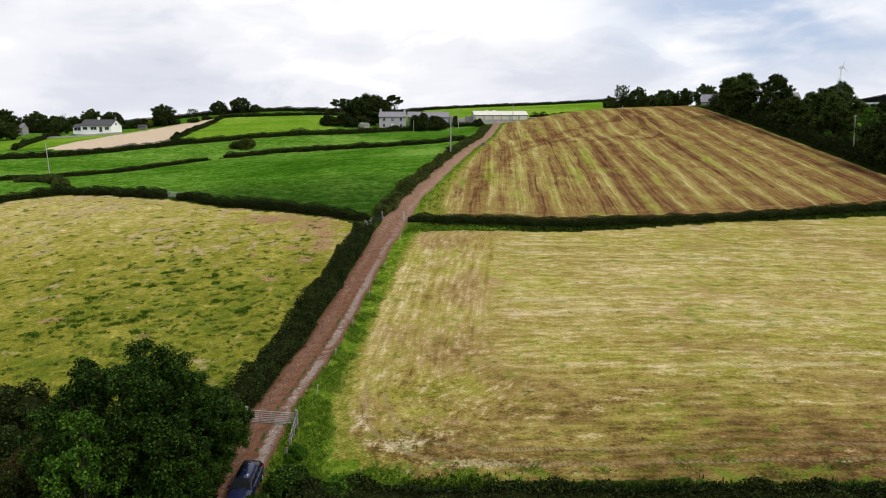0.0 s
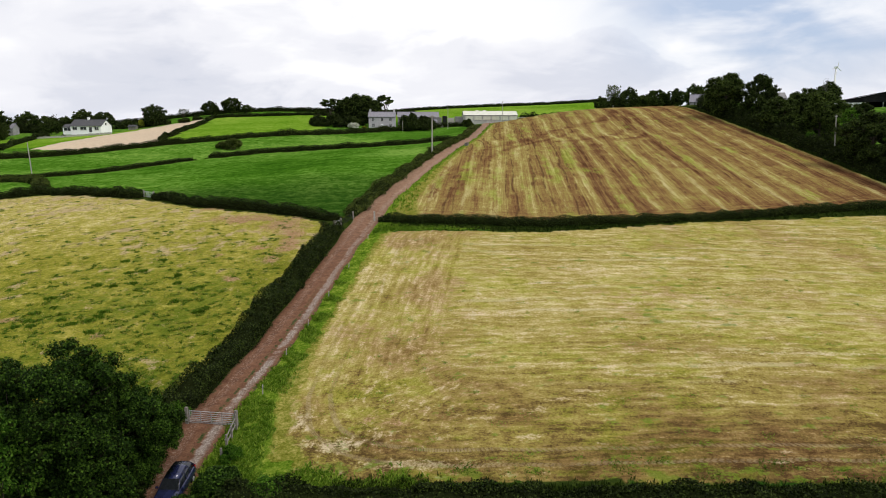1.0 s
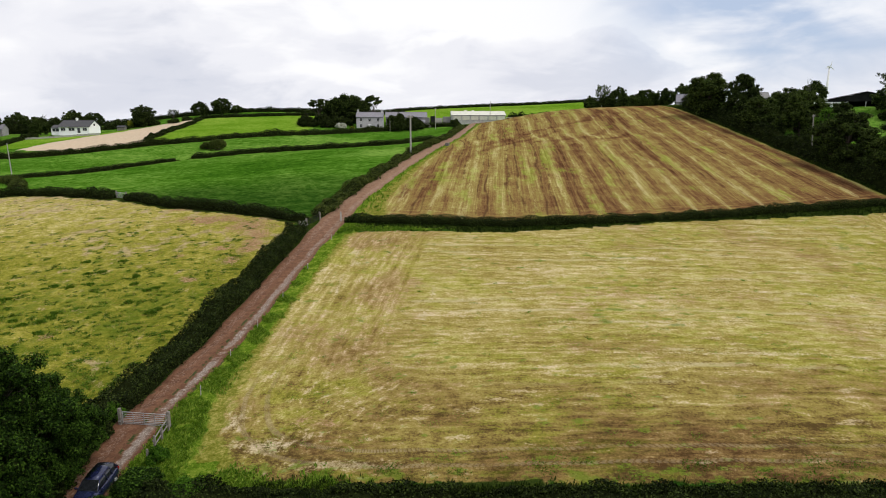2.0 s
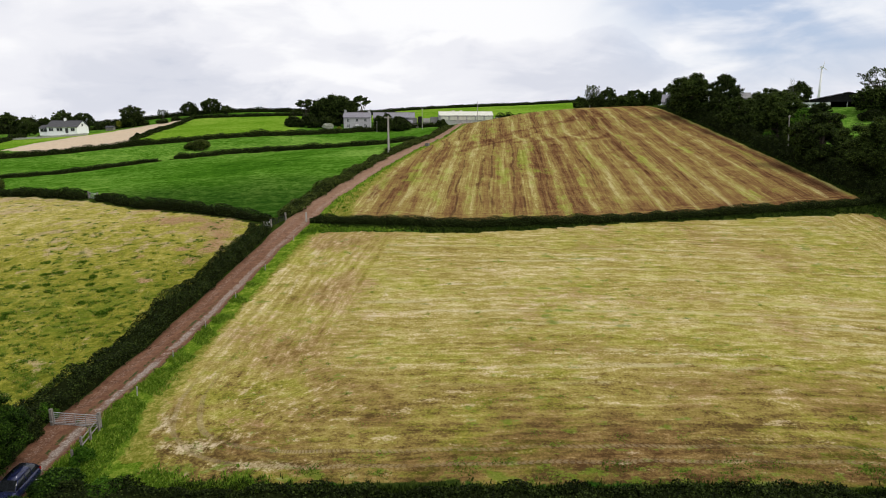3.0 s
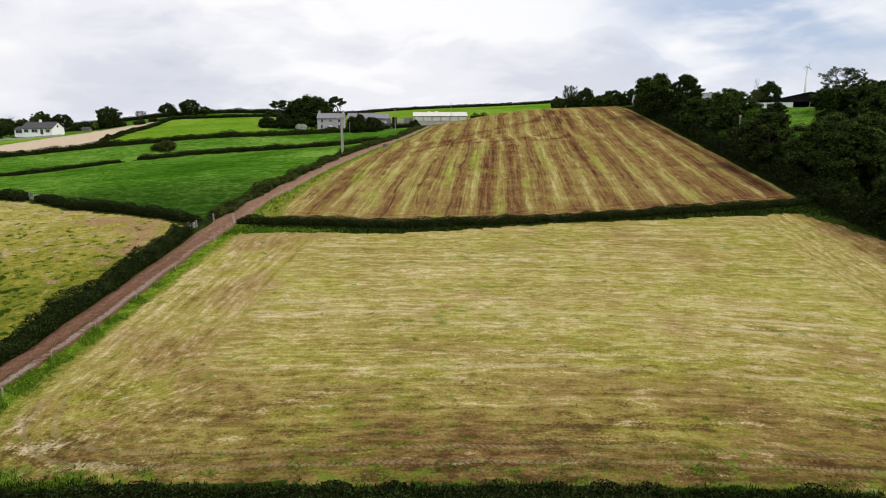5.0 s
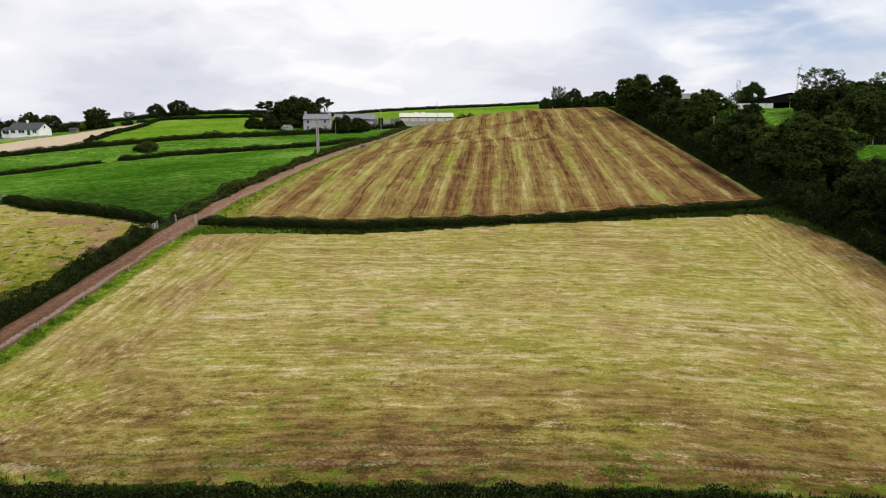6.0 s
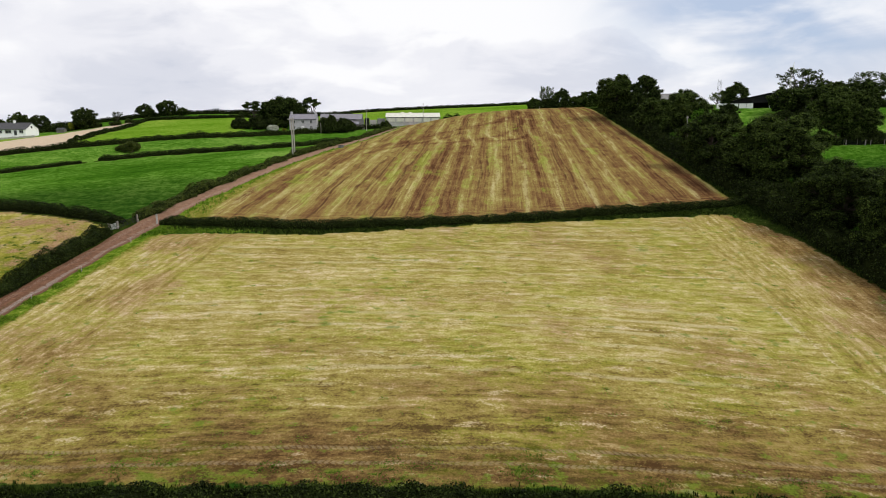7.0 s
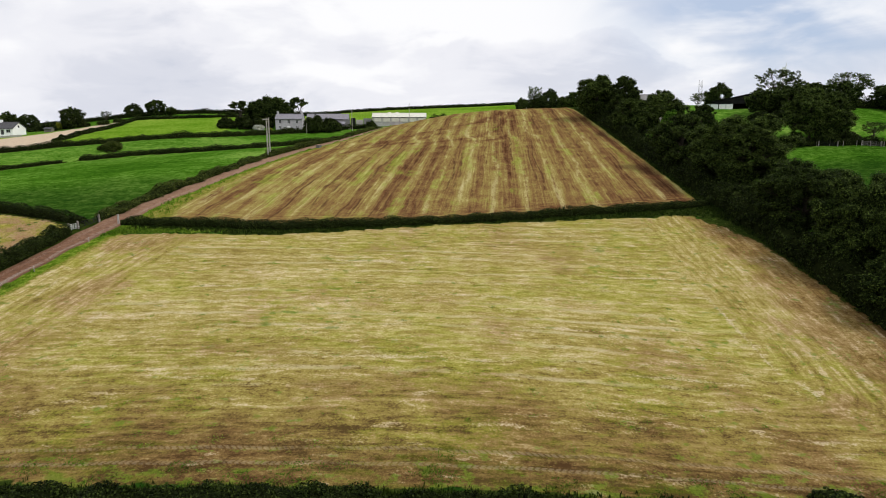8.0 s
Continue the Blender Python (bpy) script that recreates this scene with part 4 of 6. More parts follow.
# ---- hedges ----
def hedge(line, width, height, leaf, per_m2, label, mat=LEAF_HEDGE, seed=1, ragged=0.3, group="field hedges"):
    r = np.random.default_rng(seed)
    q = resample(line, 0.5)
    d = np.gradient(q, axis=0)
    d /= np.hypot(*d.T)[:, None]
    side = np.c_[d[:, 1], -d[:, 0]]
    n = len(q)
    s = np.arange(n) * 0.5
    hh = height * (1 + ragged * (0.5 * np.sin(s * 0.43 + seed) + 0.35 * np.sin(s * 1.27 + 2 * seed) + 0.3 * np.sin(s * 0.11 + 3 * seed)) + 0.45 * ragged / 0.3 * np.clip(np.sin(s * 0.23 + 1.7 * seed) * np.sin(s * 0.071 + seed), 0, 1) ** 3)
    ww = width / 2 * (1 + 0.6 * ragged * (0.5 * np.sin(s * 0.57 + 5 * seed) + 0.5 * np.sin(s * 1.9 + seed)))
    end = np.clip((np.minimum(s, s[-1] - s) + 0.4) / 1.6, 0, 1) ** 0.5
    hh, ww = hh * end, ww * end
    base = land(q[:, 0], q[:, 1])

    def shell(i, a, grow):
        """Places on the hedge's round-topped profile at station i (float) and angle a from 0 to pi."""
        lo = np.clip(i.astype(int), 0, n - 2)
        f = (i - lo)[..., None]
        p = q[lo] * (1 - f) + q[lo + 1] * f
        sd = side[lo]
        ca, sa = np.cos(a), np.sin(a)
        u = np.sign(ca) * np.abs(ca) ** 0.6 * ww[lo] * grow
        z = base[lo] * (1 - f[..., 0]) + base[lo + 1] * f[..., 0] + sa**0.6 * hh[lo] * grow
        return np.concatenate([p + sd * u[..., None], z[..., None]], -1)

    # a solid core, coloured dark as the hedge's shaded inside
    a = np.linspace(0, math.pi, 9)
    gi, ga = np.meshgrid(np.arange(n, dtype=float), a, indexing="ij")
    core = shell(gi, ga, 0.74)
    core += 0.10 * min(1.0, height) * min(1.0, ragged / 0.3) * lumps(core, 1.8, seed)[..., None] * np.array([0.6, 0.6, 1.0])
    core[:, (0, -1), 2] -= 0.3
    top = thing("hedge", pose(0, 0, 0), label, "hedge", group)
    # knots of growth that stand out of the mass
    nc = int(s[-1] * 0.9)
    ci, ca = r.uniform(0.5, n - 1.6, nc), r.uniform(0.35, math.pi - 0.35, nc)
    cen, rad = shell(ci, ca, 0.80), height * r.uniform(0.10, 0.34, nc) * (0.55 + ragged)
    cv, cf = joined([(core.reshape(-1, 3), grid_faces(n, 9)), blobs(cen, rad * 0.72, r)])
    part("core", mesh_of("core", cv, cf, HEDGE_INNER, True), None, top)
    m = int(per_m2 * s[-1] * (width + 1.6 * height))
    i, a = r.uniform(0, n - 1.001, m), r.uniform(0.02, math.pi - 0.02, m)
    at = shell(i, a, 0.74 + 0.34 * r.uniform(0, 1, m) ** 0.7)
    at += 0.22 * height * min(1.2, ragged / 0.3) * lumps(at, 1.1, seed + 3)[:, None] * np.array([0.4, 0.4, 1.0])
    out = np.c_[side[i.astype(int)] * np.cos(a)[:, None], np.sin(a)]
    pick = r.choice(nc, int(per_m2 * 4.0 * (rad**2).sum()) + 1, p=rad**2 / (rad**2).sum())
    o = r.normal(size=(len(pick), 3)) + [0, 0, 0.3]
    o /= np.linalg.norm(o, axis=1)[:, None]
    at = np.concatenate([at, cen[pick] + o * (rad[pick] * r.uniform(0.6, 1.15, len(pick)))[:, None]])
    out = np.concatenate([out, o])
    part("foliage", mesh_of("foliage", *leaves(at, leaf, r, out * 0.6 + [0, 0, 0.3]), mat), None, top)
    return top


NEAR_LINE = [(-10.2, 36.8), (0, 36.2), (8, 35.6), (19, 35.1), (35, 34.8), (52, 34.9), (66, 35.6), (80, 37), (97, 40)]
hedge(NEAR_LINE, 3.4, 1.15, 0.15, 170, "shaggy green hawthorn hedge beside the mown field", LEAF_HEDGE, seed=1, ragged=0.4)
hedge(MID_HEDGE, 2.3, 1.12, 0.15, 100, "dark thorn hedge between two hay fields", seed=2, ragged=0.2)
hedge([(-20.0, 40.5), (-18.4, 44.5), (-17.3, 48.5), (-16.2, 54), (-15.0, 62), (-14.0, 71), (-12.5, 85), (-11.9, 93.5)], 3.0, 1.55, 0.16, 100, "overgrown hedge along the farm track", LEAF_HEDGE, seed=3, ragged=0.35)
hedge(TOP_LEFT, 2.1, 1.35, 0.16, 85, "dark hedge between rough grazing and green meadow", seed=4, ragged=0.32)
hedge(TOP_LEFT_FAR, 2.3, 1.5, 0.19, 60, "dark hedge between rough grazing and green meadow", seed=5, ragged=0.32)
hedge([(-10.6, 100.4), (-9.7, 104), (-8.7, 111), (-6.2, 121), (0.2, 150), (10.0, 198), (15.9, 243), (18.2, 262)], 3.0, 0.9, 0.22, 44, "rough olive-green hedge along the upper farm track", LEAF_BANK, seed=6, ragged=0.65)
hedge(LOW_FAR_A, 1.5, 1.05, 0.19, 60, "low dark hedge across green pasture", seed=7, ragged=0.16)
hedge(LOW_FAR_B, 1.7, 1.4, 0.19, 60, "low dark hedge across green pasture", seed=8, ragged=0.16)
hedge(UP_FAR, 2.6, 1.75, 0.2, 48, "dark hedge below the hill fields", seed=9, ragged=0.2)
hedge(RIDGE, 2.0, 1.4, 0.4, 15, "dark hedge on the hill", seed=10, ragged=0.15)
hedge([(-70, 418), (-20, 425), (40, 432), (100, 442), (130, 444)], 2.5, 1.8, 0.5, 10, "dark hedge on the skyline", seed=11, ragged=0.12)
hedge([(38, 287), (60, 297), (86, 312)], 2.4, 3.2, 0.35, 16, "dark hedge behind the brow of the field", seed=12)
hedge([(86, 328), (94, 328), (104, 326), (122, 324)], 4.5, 5.6, 0.42, 16, "overgrown dark thicket under the skyline trees", seed=17, ragged=0.4)
hedge([(-151, 225), (-159, 244), (-169, 268), (-176, 286)], 2.0, 1.5, 0.3, 24, "dark hedge beside the bungalow garden", seed=13)
hedge([(-157, 312), (-148, 311), (-138, 312), (-128, 314)], 4.0, 2.6, 0.36, 18, "dark garden hedge beyond the bungalow", seed=35, ragged=0.5)
hedge([(-106, 157), (-97.5, 156), (-91, 150.5), (-86.5, 143)], 3.2, 1.3, 0.2, 48, "rough olive-green hedge where two field hedges meet", LEAF_BANK, seed=33, ragged=0.5)
hedge([(-232, 316), (-208, 320), (-190, 323), (-168, 327)], 5.0, 4.6, 0.42, 16, "overgrown dark thicket behind the bungalow", seed=34, ragged=0.55)
hedge([(-260, 345), (-160, 350), (-112, 345), (-60, 350), (-10, 345)], 3.0, 2.1, 0.4, 14, "dark hedge along the ridge", seed=14, ragged=0.14)
hedge([(-60, 46), (-45, 49), (-34, 47), (-26, 44)], 3.5, 2.6, 0.22, 55, "overgrown dark hedge below the rough field", seed=15, ragged=0.45)

# ---- tree belt beside the fields ----
hedge([(98.4, 52), (97.3, 70), (96.6, 90), (95.8, 104), (95.0, 122), (94.8, 150), (94.8, 185), (95.2, 215), (97, 232)], 5.6, 3.0, 0.30, 26, "overgrown thorn and bramble under the tree belt", seed=21, ragged=0.5)
BELT = "belt of trees beside the fields"
for kind, x, y, sc, tall, turn in [
    (NEAR[0], 101.5, 121, 1.34, 0.79, 10), (NEAR[1], 100.8, 97, 1.12, 0.78, 80), (NEAR[0], 101.2, 81.5, 1.02, 1.04, 200), (BROAD[2], 98.9, 69.0, 0.90, 0.84, 60),
    (NEAR[1], 103, 57, 1.0, 0.98, 300), (BROAD[0], 95.9, 137, 1.03, 0.90, 20),
    (BROAD[0], 101.5, 166, 0.9, 1.05, 190), (BROAD[1], 97, 178, 0.92, 0.80, 40), (BROAD[2], 105.5, 182, 0.8, 0.98, 300), (BROAD[1], 99.0, 194, 0.86, 1.22, 75),
    (BROAD[1], 111.5, 166, 0.62, 1.0, 140), (BROAD[2], 93.2, 205, 1.08, 0.98, 10), (BROAD[0], 97, 217, 0.7, 1.05, 280),
]:
    plant("tree", kind, x, y, "dense dark broadleaf tree in a field-side belt", "tree", turn, sc, tall, BELT)
for x, y, r, h in [(98, 110, 2.4, 3), (99, 95, 2.4, 3), (100, 77, 2.6, 3.2), (99.5, 62, 2.6, 3.2), (95, 224, 2.4, 3), (97.6, 88, 2.2, 2.8), (97.2, 74, 2.2, 2.8), (97.8, 66, 2.4, 2.6), (98.0, 104, 2.4, 2.6), (101, 128, 2.5, 3.6), (105, 156, 3, 4.0), (106, 172, 3, 5), (108, 192, 3.5, 5), (106, 110, 3.4, 5.6), (108, 103, 3.2, 5.4), (104, 109, 3.2, 5.0), (109.5, 113, 3.4, 5.0), (107, 118, 3.2, 5.0), (99.5, 113, 2.6, 3.6), (109, 92, 3, 4.5), (104.5, 127, 2.6, 4.4), (96.2, 113, 2.2, 2.8), (96.4, 100, 2.0, 2.6), (110, 78, 3, 4.5)]:
    bush(BUSH[int(x * 7 + y) % 3], x, y, r, h, "dark bramble and thorn undergrowth at the field edge", turn=x * 37, group="undergrowth")
for x, y, r, h in [(100, 147, 2.0, 3.2), (96.0, 181, 2.0, 3.4), (96.5, 171, 1.8, 3.8), (97.0, 162, 1.8, 3.4), (97.5, 127, 1.8, 2.6), (107, 134, 3.0, 4), (101.0, 93, 1.6, 3.0)]:
    bush(BUSH_FRESH[int(y) % 2], x, y, r, h, "fresh green bush among the tree belt", turn=x * 37, group="fresh green bushes")
plant("tree", SAPLING, 97.4, 147.0, "bright green young tree in the tree belt", "tree", 70, 1.05, 1.18)

# trees round the barn and beyond the belt
for kind, x, y, sc, tall, turn, lab in [
    (AIRY[0], 140.5, 186, 1.2, 0.78, 30, "tall open-crowned tree beside the barn"), (BROAD[0], 131.5, 152, 1.0, 0.98, 100, "broad dark tree above the pasture"), (BROAD[1], 135, 151, 0.92, 0.96, 210, "broad dark tree above the pasture"),
    (FAR[0], 133.2, 179, 1.0, 0.80, 10, "broad dark tree before the barn"), (FAR[1], 138.5, 176, 1.1, 0.74, 90, "broad dark tree beside the barn"), (FAR[2], 145, 178, 1.15, 0.80, 10, "broad dark tree beside the barn"), (FAR[0], 151.5, 175, 1.1, 0.85, 140, "broad dark tree beside the barn"), (AIRY[1], 165, 192, 1.15, 0.78, 60, "open-crowned tree above the pasture"), (BROAD[2], 173, 185, 1.0, 0.62, 310, "broad dark tree above the pasture"),
    (FAR[1], 147, 242, 1.1, 0.98, 0, "round-topped tree behind the barn"), (AIRY[0], 144, 148, 0.5, 0.8, 0, "small spreading tree at the pasture gate"), (BROAD[1], 190, 170, 1.1, 0.85, 45, "broad dark tree above the pasture"),
    (AIRY[1], 126, 207, 0.5, 0.9, 0, "thin open tree beside the barn"),
    (AIRY[0], 91, 332, 0.78, 1.45, 0, "open-crowned tree on the skyline"), (FAR[0], 85.2, 330, 0.85, 1.05, 30, "dark tree on the skyline"), (FAR[1], 98.7, 328, 1.05, 1.15, 60, "dark tree on the skyline"), (FAR[2], 105, 326, 1.05, 0.80, 100, "low dark tree on the skyline"),
    (FAR[2], 111.5, 326, 1.2, 0.88, 160, "dark tree on the skyline"), (FAR[1], 119.5, 324, 1.1, 0.85, 300, "dark tree on the skyline"), (FAR[0], 119.5, 296, 1.15, 1.10, 20, "broad tree behind the stone cottage"),
    (FAR[0], 124, 236, 0.8, 0.85, 90, "dark tree beyond the belt"),
]:
    plant("tree", kind, x, y, lab, "tree", turn, sc, tall)

hedge([(150, 189), (166, 188), (182, 186), (205, 182)], 3.0, 2.8, 0.35, 16, "overgrown dark hedge above the pasture", seed=23, ragged=0.45)

hedge([(120, 151.5), (128, 149.6), (140, 146.6), (153, 143.6)], 2.2, 1.5, 0.3, 24, "dark hedge behind the pasture fence", seed=24, ragged=0.35)

# ---- trees and bushes by the gate ----
plant("tree", ASH, -19.5, 36.6, "large leafy green tree beside the gate and track", "tree", 40, 0.95, 1.06)
plant("tree", YOUNG_ASH, -19.6, 31.0, "green sapling before the large tree", "tree", 20, 0.88, 1.28)
plant("tree", ASH, -16.8, 39.0, "leafy green tree leaning over the track", "tree", 200, 0.60, 1.18)
bush(BUSH_NEAR[0], -17.2, 44.6, 1.6, 2.2, "dark bush beside the field gate", turn=50)
bush(BUSH_NEAR[1], -17.4, 41.6, 2.0, 2.6, "dark bush beside the farm track", turn=150)
bush(BUSH_NEAR[0], -17.0, 37.6, 2.2, 2.8, "dark bush beside the farm track", turn=250)
bush(BUSH_FRESH[1], -16.8, 47.3, 1.0, 1.5, "fresh green bush at the gate's hinge post", turn=0)
bush(BUSH_BROWN, -28.6, 40.5, 2.9, 3.2, "brownish shrub in the rough field corner", turn=10)
bush(BUSH_NEAR[1], -36.5, 38.5, 4.0, 4.4, "dark overgrown thorn bush", turn=30)
bush(BUSH_NEAR[1], -33.0, 42.6, 2.6, 2.6, "dark overgrown thorn bush", turn=300)
bush(BUSH_NEAR[0], -28.5, 45.0, 2.6, 3.0, "dark overgrown thorn bush", turn=70)
bush(BUSH_NEAR[1], -41.5, 43.5, 3.4, 3.6, "dark overgrown thorn bush", turn=170)
bush(BUSH_NEAR[0], -29.0, 35.5, 3.0, 3.6, "dark overgrown thorn bush", turn=220)
bush(BUSH_ASH, -10.6, 38.0, 2.1, 1.8, "leafy green bush at the end of the hedge", turn=90)
bush(BUSH_ASH, -12.0, 35.6, 1.6, 1.8, "leafy green bush at the end of the hedge", turn=10)
bush(BUSH_FRESH[1], -10.7, 41.6, 0.9, 1.3, "fresh green bush beside the fence", turn=40)
bush(BUSH_FRESH[0], -7.0, 37.5, 1.8, 1.7, "fresh green bush at the end of the hedge", turn=190)
bush(BUSH[0], 71.5, 37.2, 2.4, 2.2, "dark bush standing out of the near hedge", turn=10)
bush(BUSH_OLIVE, -65.4, 213.8, 3.2, 4.4, "olive-brown thorn bush on the hill pasture", turn=10)
bush(BUSH_OLIVE, -70.0, 217.5, 3.4, 3.0, "low olive-brown thorn bush on the hill pasture", turn=130)
bush(BUSH[2], -101.6, 246, 2.0, 2.1, "dark bush at the corner of the stubble field", turn=10)
bush(BUSH[0], -100.2, 240, 2.0, 1.8, "dark bush at the corner of the stubble field", turn=80)
bush(BUSH[1], -117, 217.5, 2.4, 2.0, "dark bush in the far hedge", turn=80)

# hedge added to fill the black shade beneath the crown
hedge([(-34, 31.5), (-27, 32), (-21, 33), (-18.0, 36), (-17.6, 41), (-17.4, 45)], 3.2, 2.2, 0.18, 60, "dark hedge added to stand for shade below the large tree", seed=31, ragged=0.45)

# skyline trees on the left hill
for kind, x, y, sc, tall, turn, lab in [
    (FAR[0], -134.5, 311, 1.12, 0.98, 0, "rounded dark tree above the stubble field"), (AIRY[0], -127, 328, 0.55, 0.85, 40, "thin open tree on the ridge"), (FAR[1], -115.5, 335, 0.95, 0.82, 100, "dark tree on the ridge"),
    (FAR[2], -105.5, 338, 1.05, 0.92, 10, "dark tree on the ridge"), (FAR[0], -98, 338, 0.62, 0.8, 200, "small dark tree on the ridge"), (FAR[1], -212, 335, 1.4, 0.72, 20, "dark tree behind the bungalow"),
    (FAR[2], -201, 335, 0.95, 0.9, 120, "dark tree behind the bungalow"), (FAR[0], -190, 332, 0.85, 0.9, 220, "dark tree behind the bungalow"), (FAR[1], -182.5, 335, 1.2, 0.85, 310, "dark tree behind the bungalow"),
    (FAR[2], -171, 335, 1.05, 0.82, 50, "dark tree behind the bungalow"), (FAR[0], -207, 303, 1.5, 0.95, 70, "large dark tree beside a stone house"), (FAR[1], -193, 284, 1.2, 0.75, 170, "dark tree below a stone house"),
    (FAR[2], -205, 280, 1.3, 0.75, 270, "dark tree below a stone house"), (FAR[1], -181, 305, 0.95, 0.75, 0, "dark tree beside the bungalow"), (FAR[0], -220, 320, 1.3, 0.9, 10, "dark tree beyond the bungalow"),
    (DOME, -34.0, 294, 0.90, 0.93, 0, "huge round-topped dark tree behind the farmhouse"), (PINE[0], -45.5, 286, 1.2, 0.84, 0, "flat-topped pine beside the farmhouse"), (PINE[1], -50.5, 288, 0.85, 0.62, 90, "flat-topped pine beside the farmhouse"),
    (PINE[1], -22.6, 301, 1.35, 0.80, 200, "flat-topped pine behind the farmhouse"),
]:
    plant("tree", kind, x, y, lab, "tree", turn, sc, tall)
for m, x, y, r, h, lab in [
    (BUSH[1], 129.5, 172.5, 3.4, 3.4, "dark thorn below the barn"), (BUSH[2], 134, 170, 3.8, 3.6, "dark thorn below the barn"), (BUSH[0], 139, 168, 3.8, 3.6, "dark thorn below the barn"),
    (BUSH[0], 127.5, 149.5, 3.4, 3.0, "dark thorn under the pasture trees"), (BUSH[2], 133.5, 149.0, 3.6, 2.8, "dark thorn under the pasture trees"), (BUSH[1], 139.5, 149.5, 3.4, 2.6, "dark thorn under the pasture trees"),
    (BUSH[2], -43.5, 284, 5.0, 5.0, "dark shrubs below the round-topped tree"), (BUSH[1], -35.0, 282, 6.0, 4.6, "dark shrubs below the round-topped tree"), (BUSH[0], -50, 280, 4.0, 4.6, "dark shrubs beside the farmhouse garden"),
    (BUSH[0], -47.5, 276, 5.0, 4.6, "dark shrubs beside the farmhouse garden"), (BUSH[1], -39.5, 275, 4.5, 4.0, "dark shrubs beside the farmhouse garden"), (BUSH[2], -9.6, 272, 5.8, 7.6, "dark shrubs beside the farmhouse"),
    (BUSH[0], -2.6, 273, 5.0, 6.6, "dark shrubs beside the farmhouse"), (BUSH_PALE, -33.4, 272, 3.2, 2.7, "pale blossoming shrub in the farmhouse garden"), (BUSH_GOLD, -28.8, 272.5, 1.2, 1.6, "yellow-green shrub in the garden"),
    (BUSH_GOLD, -15.6, 274, 1.5, 1.2, "yellow-green shrub in the garden"), (BUSH[1], -20.0, 273.5, 2.0, 1.8, "dark garden shrub before the farmhouse"), (BUSH[2], 14.5, 268, 3.0, 3.6, "dark bushes at the farmyard entrance"),
    (BUSH[0], -177, 292, 3.0, 2.8, "dark garden shrub beside the bungalow"), (BUSH_GOLD, -139.5, 308, 1.6, 4.6, "yellow-green shrub in the garden"), (BUSH[1], -141, 306, 3.0, 2.4, "dark garden shrub beside the bungalow"), (BUSH[2], -163, 284, 1.6, 1.2, "low garden shrub before the bungalow"),
    (BUSH[2], -157, 324, 4.0, 3.0, "dark shrubs on the skyline"), (BUSH[0], -122, 316, 3.5, 2.6, "dark shrubs on the skyline"), (BUSH[1], -118, 322, 3.0, 2.6, "dark shrubs on the skyline"), (BUSH[1], -144, 322, 3.0, 2.4, "dark shrubs on the skyline"),
]:
    bush(m, x, y, r, h, lab, turn=x * 31)

# ---- buildings ----
RENDER = plain("white_render", (0.90, 0.90, 0.92), (0.95, 0.95, 0.96), 0.8, 0.85)
STONE = plain("grey_roughcast", (0.26, 0.255, 0.26), (0.36, 0.355, 0.36), 1.2, 0.9, relief=0.02)
SLATE = plain("blue_grey_slate", (0.16, 0.155, 0.18), (0.25, 0.24, 0.27), 2.5, 0.6)
ROUGHCAST = plain("pale_roughcast", (0.37, 0.36, 0.38), (0.49, 0.48, 0.50), 1.2, 0.9, relief=0.02)
SLATE_DARK = plain("dark_grey_tile", (0.045, 0.045, 0.050), (0.085, 0.085, 0.090), 2.5, 0.8)
SHEET_PALE = plain("cream_sheet", (0.52, 0.52, 0.44), (0.64, 0.64, 0.55), 0.7, 0.55)
SHEET_GREY = plain("weathered_sheet", (0.14, 0.138, 0.138), (0.24, 0.235, 0.23), 0.6, 0.6)
SHEET_DARK = plain("dark_sheet", (0.014, 0.014, 0.015), (0.028, 0.028, 0.028), 0.6, 0.9)
BLOCK = plain("pale_blockwork", (0.33, 0.33, 0.32), (0.47, 0.47, 0.45), 0.8, 0.9, relief=0.01)
CONCRETE = plain("concrete", (0.30, 0.29, 0.27), (0.44, 0.43, 0.40), 1.0, 0.9, relief=0.01)
WHITE = plain("white_paint", (0.72, 0.72, 0.72), (0.8, 0.8, 0.8), 2.0, 0.5)
GALV = plain("galvanised_steel", (0.38, 0.39, 0.40), (0.55, 0.56, 0.57), 6.0, 0.45, 0.6)
POLE_WOOD = plain("weathered_pole", (0.26, 0.245, 0.22), (0.42, 0.40, 0.37), 3.0, 0.85)
POST_WOOD = plain("weathered_timber", (0.14, 0.128, 0.11), (0.27, 0.25, 0.225), 5.0, 0.9, relief=0.01)
RUSTY = plain("dull_steel", (0.10, 0.095, 0.09), (0.19, 0.18, 0.17), 6.0, 0.7, 0.3)
GLASS, glass_nodes, glass = material("window_glass", 0.16)
glass["Base Color"].default_value = (0.015, 0.018, 0.022, 1)
glass["Specular IOR Level"].default_value = 0.6


